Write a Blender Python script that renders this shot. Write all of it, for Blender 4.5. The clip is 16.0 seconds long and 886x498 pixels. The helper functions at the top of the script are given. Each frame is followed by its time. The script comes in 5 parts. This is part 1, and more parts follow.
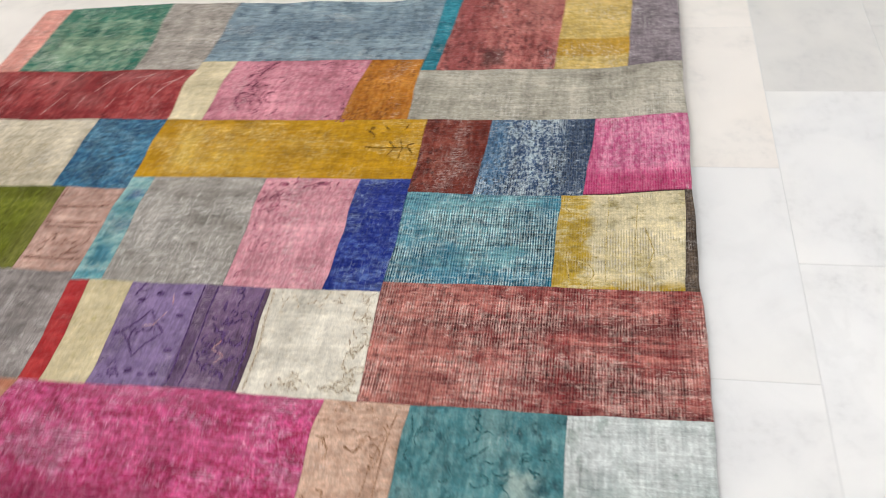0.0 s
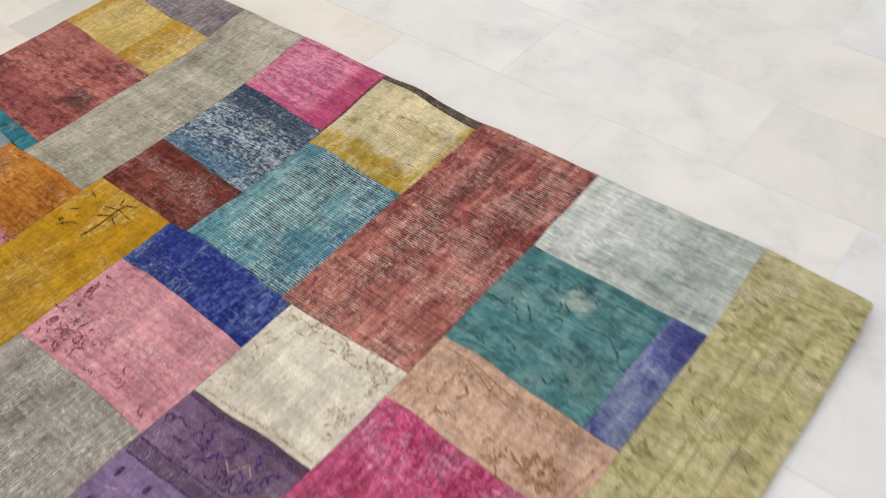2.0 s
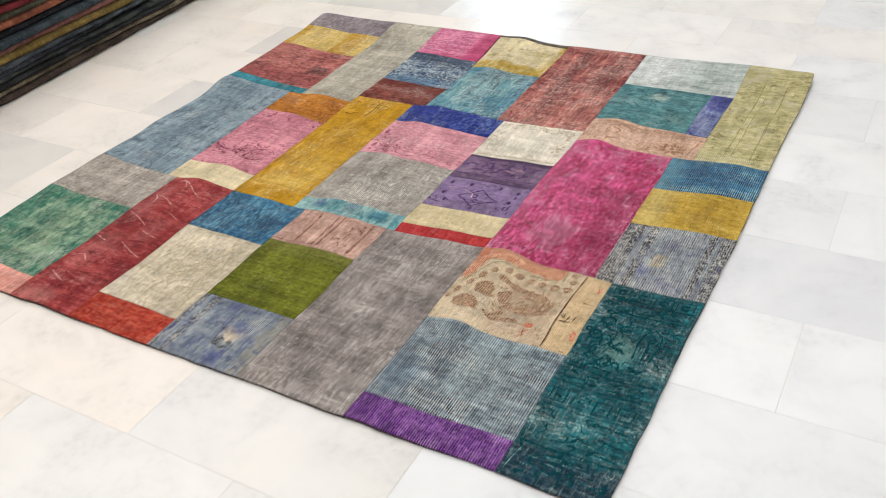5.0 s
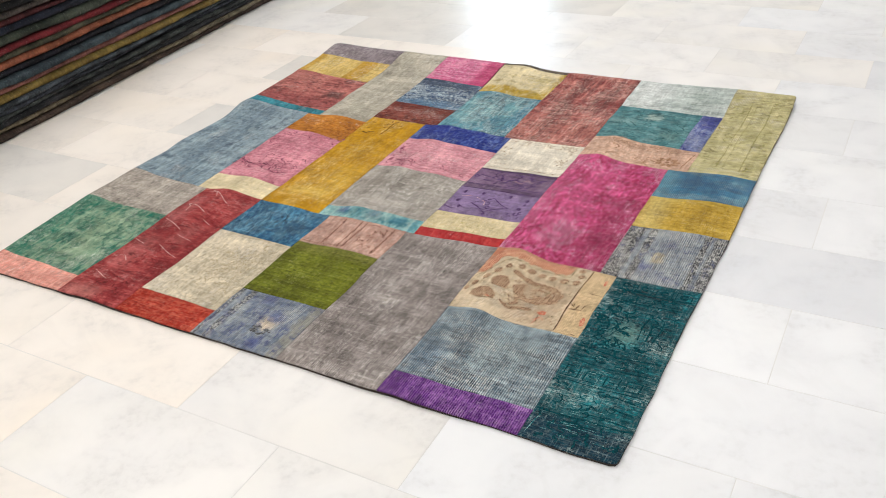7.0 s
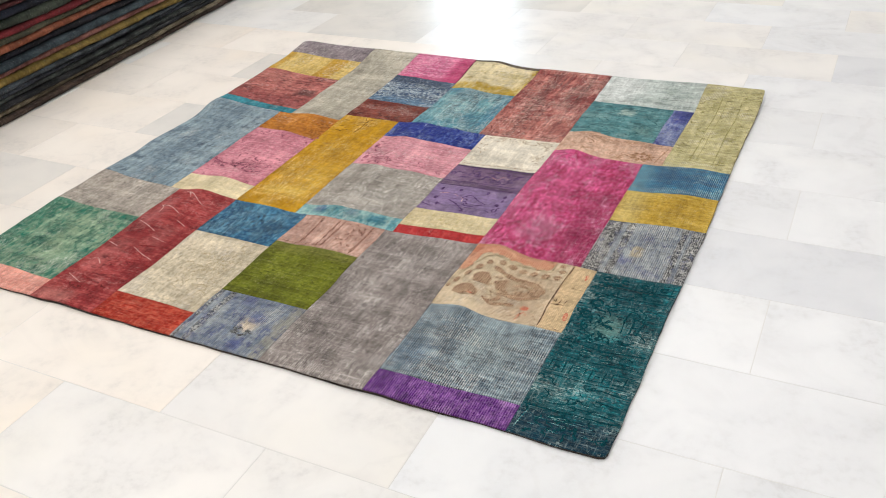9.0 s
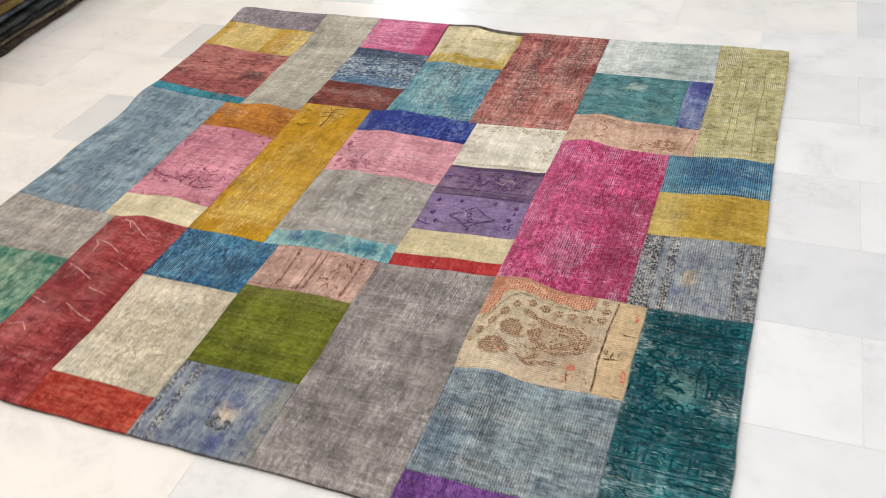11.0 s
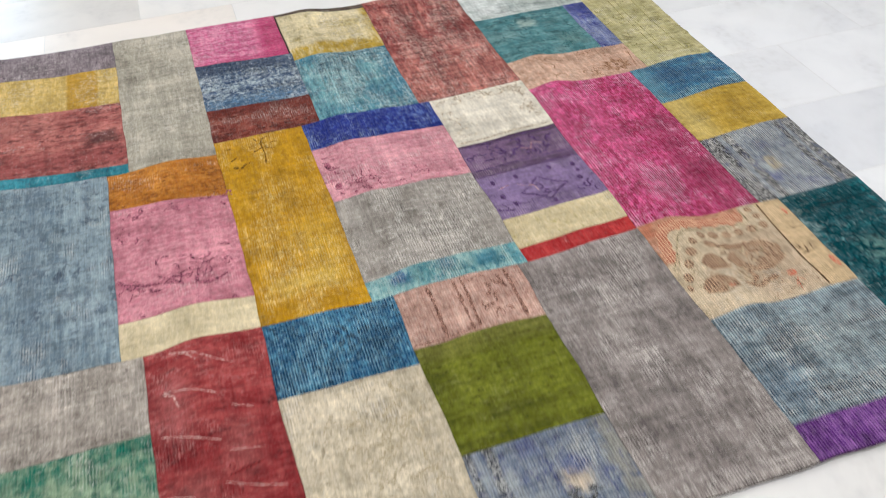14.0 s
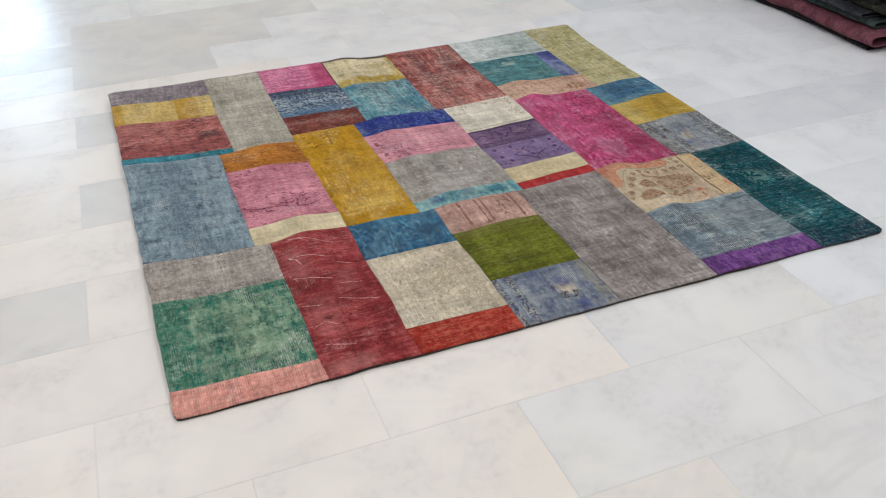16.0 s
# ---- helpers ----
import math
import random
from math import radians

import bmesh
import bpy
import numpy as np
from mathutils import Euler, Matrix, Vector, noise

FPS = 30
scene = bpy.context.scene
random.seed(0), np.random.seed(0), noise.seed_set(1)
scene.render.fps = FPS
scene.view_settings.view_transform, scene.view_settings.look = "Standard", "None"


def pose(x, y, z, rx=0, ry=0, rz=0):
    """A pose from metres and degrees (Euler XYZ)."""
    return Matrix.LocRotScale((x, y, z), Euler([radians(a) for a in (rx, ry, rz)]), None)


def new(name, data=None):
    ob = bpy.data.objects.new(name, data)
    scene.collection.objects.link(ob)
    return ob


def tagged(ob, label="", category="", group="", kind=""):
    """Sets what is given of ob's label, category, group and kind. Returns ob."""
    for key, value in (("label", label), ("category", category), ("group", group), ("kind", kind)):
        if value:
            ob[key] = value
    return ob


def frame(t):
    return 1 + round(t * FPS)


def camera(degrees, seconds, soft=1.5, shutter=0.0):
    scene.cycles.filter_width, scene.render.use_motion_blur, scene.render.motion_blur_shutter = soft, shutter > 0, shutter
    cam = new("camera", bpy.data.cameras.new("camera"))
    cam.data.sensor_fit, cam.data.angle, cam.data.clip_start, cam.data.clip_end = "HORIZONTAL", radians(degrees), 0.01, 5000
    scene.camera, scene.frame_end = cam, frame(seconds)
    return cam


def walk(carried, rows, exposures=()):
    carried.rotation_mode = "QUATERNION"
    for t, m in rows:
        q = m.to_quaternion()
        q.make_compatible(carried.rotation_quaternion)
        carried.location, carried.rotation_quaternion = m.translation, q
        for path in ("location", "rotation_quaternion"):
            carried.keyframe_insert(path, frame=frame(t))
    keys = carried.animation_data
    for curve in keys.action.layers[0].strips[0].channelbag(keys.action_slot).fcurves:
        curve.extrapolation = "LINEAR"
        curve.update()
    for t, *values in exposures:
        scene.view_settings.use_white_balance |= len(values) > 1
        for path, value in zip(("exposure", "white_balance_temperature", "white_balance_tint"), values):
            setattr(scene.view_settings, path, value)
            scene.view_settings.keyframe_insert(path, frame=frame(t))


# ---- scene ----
cam = camera(54.25, 16.0, soft=1.05, shutter=0.5)
PATH = [
    (0, 2.3075, 1.7728, 1.3185, 44.982, 5.647, 98.275),
    (0.5, 2.1103, 1.5192, 1.2618, 42.281, 6.723, 84.393),
    (1, 1.9540, 1.2795, 1.2402, 39.584, 5.977, 66.455),
    (1.5, 1.9222, 0.9873, 1.2406, 40.381, 3.492, 47.460),
    (2, 2.0457, 0.7168, 1.2355, 43.854, 1.424, 38.273),
    (2.5, 2.1819, 0.4437, 1.2887, 45.968, 3.865, 33.452),
    (3, 2.1499, 0.0978, 1.2933, 48.675, 3.315, 28.462),
    (3.3, 2.1639, -0.0439, 1.3486, 49.604, 2.005, 26.338),
    (3.5, 2.2109, -0.1403, 1.3255, 51.071, 2.145, 26.639),
    (4, 2.3374, -0.4146, 1.3292, 53.175, 3.140, 29.161),
    (4.2, 2.3441, -0.5372, 1.3506, 53.287, 3.192, 29.391),
    (4.5, 2.3494, -0.7009, 1.3142, 54.201, 4.248, 29.812),
    (4.7, 2.3350, -0.8447, 1.2992, 54.786, 5.017, 29.406),
    (7, 2.3730, -1.2097, 1.3167, 58.106, 4.497, 28.390),
    (7.5, 2.3587, -1.2205, 1.3177, 58.032, 3.970, 27.162),
    (8, 2.3557, -1.2230, 1.3199, 57.653, 3.822, 26.080),
    (8.5, 2.3443, -1.2284, 1.3168, 57.556, 3.934, 25.926),
    (9, 2.3309, -1.2279, 1.3181, 57.738, 4.033, 25.847),
    (9.2, 2.3163, -1.2305, 1.3198, 57.726, 3.886, 25.911),
    (11.3, 1.7982, -0.7526, 1.2998, 51.344, 4.720, 17.040),
    (11.5, 1.6886, -0.7102, 1.2932, 50.694, 5.271, 13.778),
    (12, 1.4622, -0.5444, 1.2591, 48.739, 5.208, 6.418),
    (12.2, 1.3588, -0.4606, 1.2660, 47.324, 5.153, 2.601),
    (12.5, 1.2712, -0.3465, 1.2627, 45.192, 6.711, -1.836),
    (12.7, 1.1877, -0.3242, 1.2467, 44.982, 6.585, -5.110),
    (13, 1.0108, -0.3022, 1.2525, 44.522, 5.197, -9.330),
    (13.5, 0.7528, -0.3743, 1.2590, 45.519, 2.260, -15.970),
    (13.8, 0.6594, -0.5409, 1.2865, 47.926, 2.407, -17.345),
    (14, 0.5884, -0.6335, 1.2745, 48.615, 1.949, -18.264),
    (14.2, 0.5380, -0.7225, 1.3039, 48.367, 1.603, -19.522),
    (14.5, 0.4012, -0.8483, 1.2912, 49.915, 1.467, -21.125),
    (14.7, 0.2959, -0.9427, 1.2978, 51.558, 1.898, -22.160),
    (15, 0.1703, -1.0627, 1.3211, 53.193, 1.423, -23.279),
    (15.5, 0.1146, -1.3385, 1.3291, 55.934, 0.367, -21.892),
    (16, 0.0876, -1.5406, 1.3475, 57.233, 1.672, -21.017),
]

EXPOSURES = [(0.0, -0.05, 6250, 10), (0.5, -0.10, 6250, 10), (1.2, -0.05, 6400, 10), (1.5, -0.06, 6450, 10), (2.0, -0.20, 6500, 10), (3.5, -0.10, 6480, 10), (4.5, -0.02, 6450, 10), (7.0, 0.03, 6480, 10), (9.0, 0.02, 6480, 10), (11.5, -0.02, 6420, 10), (12.5, -0.10, 6400, 10), (13.3, -0.08, 6330, 10), (14.0, -0.03, 6200, 10), (15.0, -0.02, 6200, 10), (15.5, -0.18, 6180, 10), (16.0, -0.38, 6150, 10)]
walk(cam, [(t, pose(x, y, z, rx, ry, rz)) for t, x, y, z, rx, ry, rz in PATH], EXPOSURES)

# ---- world and light ----
world = bpy.data.worlds.new("world")
scene.world = world
world.use_nodes = True
sky = world.node_tree.nodes.new("ShaderNodeTexSky")
sky.sky_type, sky.sun_disc = "NISHITA", False
sky.sun_elevation, sky.sun_rotation = radians(40), radians(150)
world.node_tree.links.new(sky.outputs[0], world.node_tree.nodes["Background"].inputs[0])
world.node_tree.nodes["Background"].inputs[1].default_value = 0.12

ROOM_X0, ROOM_X1, ROOM_Y0, ROOM_Y1, ROOM_Z = -3.2, 6.4, -4.6, 5.4, 3.0


def area_lamp(name, m, sx, sy, power, colour):
    data = bpy.data.lights.new(name, "AREA")
    data.shape, data.size, data.size_y, data.energy, data.color = "RECTANGLE", sx, sy, power, colour
    ob = new(name, data)
    ob.matrix_world = m
    return ob


PANEL_XY = [(-1.2, -2.4), (1.6, -2.4), (4.4, -2.4), (-1.2, 0.6), (1.6, 0.6), (4.4, 0.6), (-1.2, 3.6), (1.6, 3.6), (4.4, 3.6)]
for px, py in PANEL_XY:
    west = px < 0
    area_lamp("ceiling_lamp", pose(px, py, ROOM_Z - 0.06), 1.7, 1.7, 34 if west else 21, (1.0, 0.965, 0.92) if west else (1.0, 0.985, 0.975))
WIN_X0, WIN_X1, WIN_Z0, WIN_Z1 = -1.12, -0.44, 0.30, 1.55
area_lamp("window_light", pose((WIN_X0 + WIN_X1) / 2, ROOM_Y1 + 0.1, (WIN_Z0 + WIN_Z1) / 2, -90, 0, 0), WIN_X1 - WIN_X0, WIN_Z1 - WIN_Z0, 20, (0.66, 0.84, 1.0))


# ---- materials ----
def srgb(r, g, b):
    return tuple((c / 255 / 12.92 if c <= 10 else ((c / 255 + 0.055) / 1.055) ** 2.4) for c in (r, g, b)) + (1.0,)


class Nodes:
    """A short hand for building node materials."""

    def __init__(self, name):
        self.mat = bpy.data.materials.new(name)
        self.mat.use_nodes = True
        self.tree = self.mat.node_tree
        self.bsdf = self.tree.nodes["Principled BSDF"]

    def add(self, kind, **values):
        node = self.tree.nodes.new(kind)
        for key, value in values.items():
            setattr(node, key, value)
        return node

    def link(self, a, b):
        self.tree.links.new(a, b)

    def coords(self, shift=(0, 0, 0), scale=(1, 1, 1)):
        tc = self.add("ShaderNodeTexCoord")
        mp = self.add("ShaderNodeMapping")
        mp.inputs["Location"].default_value = shift
        mp.inputs["Scale"].default_value = scale
        self.link(tc.outputs["Object"], mp.inputs["Vector"])
        return mp.outputs["Vector"]

    def noise(self, vec, scale, detail=4, rough=0.55, distortion=0.0):
        n = self.add("ShaderNodeTexNoise")
        n.inputs["Scale"].default_value, n.inputs["Detail"].default_value = scale, detail
        n.inputs["Roughness"].default_value, n.inputs["Distortion"].default_value = rough, distortion
        self.link(vec, n.inputs["Vector"])
        return n.outputs["Fac"]

    def span(self, value, lo, hi, to0=0.0, to1=1.0, smooth=True):
        m = self.add("ShaderNodeMapRange")
        m.interpolation_type = "SMOOTHSTEP" if smooth else "LINEAR"
        for key, v in (("From Min", lo), ("From Max", hi), ("To Min", to0), ("To Max", to1)):
            m.inputs[key].default_value = v
        self.link(value, m.inputs["Value"])
        return m.outputs["Result"]

    def math(self, op, a, b):
        m = self.add("ShaderNodeMath", operation=op)
        for sock, v in zip(m.inputs, (a, b)):
            if isinstance(v, (int, float)):
                sock.default_value = v
            else:
                self.link(v, sock)
        return m.outputs[0]

    def mix(self, fac, a, b, blend="MIX"):
        m = self.add("ShaderNodeMix", data_type="RGBA", blend_type=blend)
        for sock, v in ((m.inputs[0], fac), (m.inputs[6], a), (m.inputs[7], b)):
            if isinstance(v, (int, float, tuple)):
                sock.default_value = v
            else:
                self.link(v, sock)
        return m.outputs[2]

    def bump(self, height, strength, distance):
        b = self.add("ShaderNodeBump")
        b.inputs["Strength"].default_value, b.inputs["Distance"].default_value = strength, distance
        self.link(height, b.inputs["Height"])
        self.link(b.outputs["Normal"], self.bsdf.inputs["Normal"])

    def wave(self, vec, axis, pitch, distortion=1.0):
        w = self.add("ShaderNodeTexWave", wave_type="BANDS", bands_direction=axis)
        w.inputs["Scale"].default_value = 0.31416 / pitch
        w.inputs["Distortion"].default_value = distortion
        w.inputs["Detail"].default_value, w.inputs["Detail Scale"].default_value = 2, 0.6
        self.link(vec, w.inputs["Vector"])
        return w.outputs["Fac"]


SEED = [0]
D = srgb


def wool(name, base, fade, dark=None, faded=0.5, darkness=0.3, rib="Y", thread=0.35, streak="Y", grain=40, pale=None, zones=(), plaid=0.12, grid=0.0, weights=(0.38, 0.26, 0.36), contrast=0.08, ribbed=0.08, ribs_show=0.6, fleck=0.4, bars=0.0, threads=0.0, furrow=0.0, wear=(), pepper=(), nap_depth=0.20, pit=1.0):
    """Worn, overdyed hand-knotted wool: dye, faded areas, darker figure remains, and threads that show through.
    zones: areas of another dye as (x0, x1, y0, y1, softness, colour, amount); wear: areas worn to the threads as
    (x0, x1, y0, y1, softness, amount); pepper: black and white knotted borders, given in the same way;
    bars: dark bands of dye that run with the streaks; threads: long stray pale threads; furrow: dark lines between ribs."""
    SEED[0] += 1
    k = SEED[0]
    n = Nodes(name)
    shift = (k * 1.37, k * 2.11, 0.0)
    along = (1.0, 0.16, 1) if streak == "Y" else (0.16, 1.0, 1)
    rows = (1.0, 0.22, 1) if rib == "Y" else (0.22, 1.0, 1)
    flat = n.coords(shift)
    run = n.coords(shift, along)
    # wear runs with the threads: broad bands both ways, short marks, fine speckle
    bands = n.math("ADD", n.math("MULTIPLY", n.noise(n.coords((k, k * 0.7, 0), (0.12, 1.0, 1)), 26, 4, 0.7), 0.5), n.math("MULTIPLY", n.noise(n.coords((k * 0.4, k, 0), (1.0, 0.12, 1)), 26, 4, 0.7), 0.5))
    large = n.noise(flat, 7, 6, 0.72)
    soft = n.math("ADD", n.math("MULTIPLY", large, 0.45), n.math("MULTIPLY", bands, 0.55))
    marks = n.noise(run, 130, 4, 0.75)
    mottle = n.noise(n.coords(shift, (1.0, 0.6, 1) if streak == "Y" else (0.6, 1.0, 1)), grain * 2.4, 4, 0.7)
    fine = n.noise(flat, 330, 2, 0.6)
    lo = 0.62 - 0.24 * faded
    blend = n.math("ADD", n.math("MULTIPLY", soft, weights[0]), n.math("ADD", n.math("MULTIPLY", marks, weights[1]), n.math("MULTIPLY", mottle, weights[2])))
    col = n.mix(n.span(blend, lo - 0.62 * contrast, lo + 0.62 * contrast), base, fade)
    sep = n.add("ShaderNodeSeparateXYZ")
    n.link(n.coords(), sep.inputs[0])
    wob = n.math("MULTIPLY", n.math("SUBTRACT", n.math("ADD", n.math("MULTIPLY", mottle, 0.6), n.math("MULTIPLY", large, 0.4)), 0.5), 0.09)

    def area_mask(x0, x1, y0, y1, edge, amount):
        mask = amount
        for axis, a, b in ((0, x0, x1), (1, y0, y1)):
            c = n.math("ADD", sep.outputs[axis], n.math("MULTIPLY", wob, min(1.0, edge / 0.012)))
            mask = n.math("MULTIPLY", n.math("MULTIPLY", n.span(c, a - edge, a + edge), n.span(c, b - edge, b + edge, 1.0, 0.0)), mask)
        return mask

    for x0, x1, y0, y1, edge, colour, amount in zones:
        col = n.mix(area_mask(x0, x1, y0, y1, edge, amount), col, colour)
    if bars:
        bar = n.noise(n.coords((k * 1.2, k * 0.8, 0), (1.0, 0.045, 1) if streak == "Y" else (0.045, 1.0, 1)), 40, 4, 0.75)
        broken = n.span(n.noise(n.coords((k * 0.2, k * 1.8, 0), (0.16, 1.0, 1) if streak == "Y" else (1.0, 0.16, 1)), 120, 3, 0.7), 0.38, 0.56, 0.15, 1.0)
        col = n.mix(n.math("MULTIPLY", n.math("MULTIPLY", n.span(bar, 0.48, 0.62), broken), bars), col, dark or tuple(0.45 * c for c in base[:3]) + (1.0,))
    for x0, x1, y0, y1, edge, amount in pepper:
        grainy = n.math("ADD", n.math("MULTIPLY", n.noise(n.coords((k, k, 0), (1.0, 0.7, 1)), 175, 2, 0.6), 0.72), n.math("MULTIPLY", n.noise(n.coords((k, 0, 0)), 40, 2, 0.6), 0.28))
        col = n.mix(area_mask(x0, x1, y0, y1, edge, amount), col, n.mix(n.span(grainy, 0.46, 0.55), D(28, 28, 32), D(180, 180, 176)))
    if dark:
        spots = n.noise(n.coords((k * 3.3, k, 0), (1.0, 0.55, 1) if streak == "Y" else (0.55, 1.0, 1)), grain * 2.4, 4, 0.66)
        cut = 0.65 - 0.2 * darkness
        area = n.span(n.noise(n.coords((k * 5.1, k * 0.3, 0)), 10, 5, 0.7), 0.36, 0.62, 0.15, 1.0)
        ragged = n.span(marks, 0.3, 0.6, 0.35, 1.0)
        col = n.mix(n.math("MULTIPLY", n.math("MULTIPLY", n.span(spots, cut - 0.06, cut + 0.06), ragged), area), col, dark)
    ribs = n.wave(flat, "X" if rib == "Y" else "Y", 0.0056, 1.0)
    cross = n.wave(flat, "Y" if rib == "Y" else "X", 0.0050, 1.0)
    # bare areas, where the pile is gone and the cotton threads show
    bare = 0.64 - 0.26 * thread
    broad = n.noise(n.coords((k * 2.3, k * 1.9, 0), (1.0, 0.55, 1) if streak == "Y" else (0.55, 1.0, 1)), 9, 7, 0.74)
    worn = n.math("MAXIMUM", n.span(broad, bare - 0.035, bare + 0.05), ribbed)
    for x0, x1, y0, y1, edge, amount in wear:
        worn = n.math("MAXIMUM", worn, area_mask(x0, x1, y0, y1, edge, amount))
    near_worn = n.span(broad, bare - 0.12, bare + 0.04, 0.30, 1.0)
    dashes = n.span(n.noise(n.coords((k * 0.7, k * 4.1, 0), rows), 240, 3, 0.75), 0.53, 0.60)
    flecks = n.math("MULTIPLY", n.span(n.noise(n.coords((k * 1.9, k * 0.6, 0), (0.45, 1.0, 1) if rib == "Y" else (1.0, 0.45, 1)), 100, 5, 0.85), 0.56, 0.60), near_worn)
    lines = n.math("MULTIPLY", n.math("MULTIPLY", n.span(ribs, 0.5, 0.95), n.span(fine, 0.3, 0.6, 0.35, 1.0)), ribs_show)
    show = n.math("MULTIPLY", n.math("MAXIMUM", lines, n.math("MULTIPLY", dashes, 0.75)), n.math("ADD", n.math("MULTIPLY", worn, 0.95), 0.03))
    show = n.math("MAXIMUM", n.math("MULTIPLY", show, min(1.0, 0.5 + thread)), n.math("MULTIPLY", flecks, fleck))
    if threads:
        stray = n.math("MAXIMUM", n.span(n.noise(n.coords((k * 2.7, k * 0.9, 0), (0.05, 1.0, 1)), 260, 3, 0.7), 0.57, 0.66), n.span(n.noise(n.coords((k * 0.3, k * 2.2, 0), (1.0, 0.05, 1)), 260, 3, 0.7), 0.57, 0.66))
        show = n.math("MAXIMUM", show, n.math("MULTIPLY", n.math("MULTIPLY", stray, n.span(broad, bare - 0.16, bare + 0.06, 0.15, 1.0)), threads))
    col = n.mix(show, col, pale or tuple(0.35 * f + 0.65 * w for f, w in zip(fade[:3], (0.84, 0.80, 0.75))) + (1.0,))
    # threads across and along the piece
    vx = n.noise(n.coords((k, k * 0.37, 0), (0.06, 1.0, 1)), 190, 3, 0.7)
    vy = n.noise(n.coords((k * 0.61, k, 0), (1.0, 0.06, 1)), 190, 3, 0.7)
    weft = n.math("ADD", n.span(vx, 0.3, 0.7, -plaid, plaid, False), n.span(vy, 0.3, 0.7, -plaid, plaid, False))
    weft = n.math("MULTIPLY", weft, n.math("ADD", n.math("MULTIPLY", worn, 0.5), 0.5))
    nap = n.noise(flat, 75, 5, 0.75)
    tone = n.math("ADD", n.math("ADD", n.math("ADD", weft, n.span(bands, 0.36, 0.64, -0.24, 0.24, False)), n.span(nap, 0.3, 0.7, -nap_depth, nap_depth, False)), 1.0)
    knots = n.noise(n.coords((k * 0.9, k * 3.1, 0), (1.0, 0.7, 1) if rib == "Y" else (0.7, 1.0, 1)), 150, 2, 0.6)
    tone = n.math("ADD", tone, n.math("ADD", n.span(knots, 0.32, 0.68, -0.5 * nap_depth, 0.5 * nap_depth, False), n.span(marks, 0.32, 0.68, -0.5 * nap_depth, 0.5 * nap_depth, False)))
    tone = n.math("ADD", tone, n.span(large, 0.34, 0.66, -0.18, 0.18, False))
    col = n.mix(1.0, col, n.span(tone, 0.0, 2.0, 0.06, 1.88, False), "MULTIPLY")
    if grid:
        holes = n.math("MAXIMUM", n.span(ribs, 0.0, 0.5, 1.0, 0.0), n.span(cross, 0.0, 0.5, 1.0, 0.0))
        col = n.mix(n.math("MULTIPLY", n.math("MULTIPLY", holes, grid), n.span(large, 0.3, 0.6, 0.3, 1.0)), col, n.mix(1.0, col, (0.25, 0.20, 0.17, 1), "MULTIPLY"))
    pits = n.math("MULTIPLY", n.math("MULTIPLY", n.span(ribs, 0.0, 0.45, 1.0, 0.0), worn), 0.85 * ribs_show * pit)
    col = n.mix(pits, col, n.mix(1.0, col, (0.32, 0.30, 0.30, 1), "MULTIPLY"))
    if furrow:
        col = n.mix(n.math("MULTIPLY", n.math("MULTIPLY", n.span(ribs, 0.05, 0.55, 1.0, 0.0), n.span(marks, 0.3, 0.62, 0.35, 1.0)), furrow), col, n.mix(1.0, col, (0.22, 0.24, 0.28, 1), "MULTIPLY"))
    col = n.mix(n.span(fine, 0.3, 0.7, 0.0, 0.45), col, n.mix(1.0, col, (0.58, 0.57, 0.56, 1), "MULTIPLY"))
    n.link(col, n.bsdf.inputs["Base Color"])
    n.bsdf.inputs["Roughness"].default_value = 0.85
    n.bsdf.inputs["Specular IOR Level"].default_value = 0.2
    n.bump(n.math("ADD", n.math("MULTIPLY", n.math("MULTIPLY", n.math("ADD", n.math("MULTIPLY", ribs, 0.7), n.math("MULTIPLY", cross, 0.3)), n.math("ADD", n.math("MULTIPLY", worn, 0.8), 0.2)), ribs_show), n.math("ADD", fine, nap)), 0.6, 0.002)
    return n.mat


def cloth(name, base, second, roughness=0.9):
    SEED[0] += 1
    k = SEED[0]
    n = Nodes(name)
    v = n.coords((k * 1.7, k * 0.9, k))
    a, b = n.noise(v, 9, 4, 0.6), n.noise(v, 120, 3, 0.6)
    col = n.mix(n.span(n.math("ADD", n.math("MULTIPLY", a, 0.6), n.math("MULTIPLY", b, 0.4)), 0.4, 0.62), base, second)
    tuft = n.noise(n.coords((k * 0.7, k, 0), (0.25, 1.0, 0.25)), 95, 3, 0.7)
    fuzz = n.span(n.math("ADD", n.math("MULTIPLY", n.noise(v, 30, 4, 0.7), 0.45), n.math("MULTIPLY", tuft, 0.55)), 0.42, 0.62, 0.0, 0.62)
    col = n.mix(fuzz, col, n.mix(1.0, col, (0.30, 0.30, 0.32, 1), "MULTIPLY"))
    lint = n.span(n.noise(n.coords((k, 0, k), (0.5, 1.0, 0.5)), 150, 4, 0.8), 0.60, 0.70, 0.0, 0.45)
    n.link(n.mix(lint, col, (0.42, 0.40, 0.38, 1)), n.bsdf.inputs["Base Color"])
    n.bsdf.inputs["Roughness"].default_value = roughness
    n.bsdf.inputs["Specular IOR Level"].default_value = 0.2
    n.bump(n.math("ADD", b, n.noise(v, 420, 2)), 0.6, 0.002)
    return n.mat


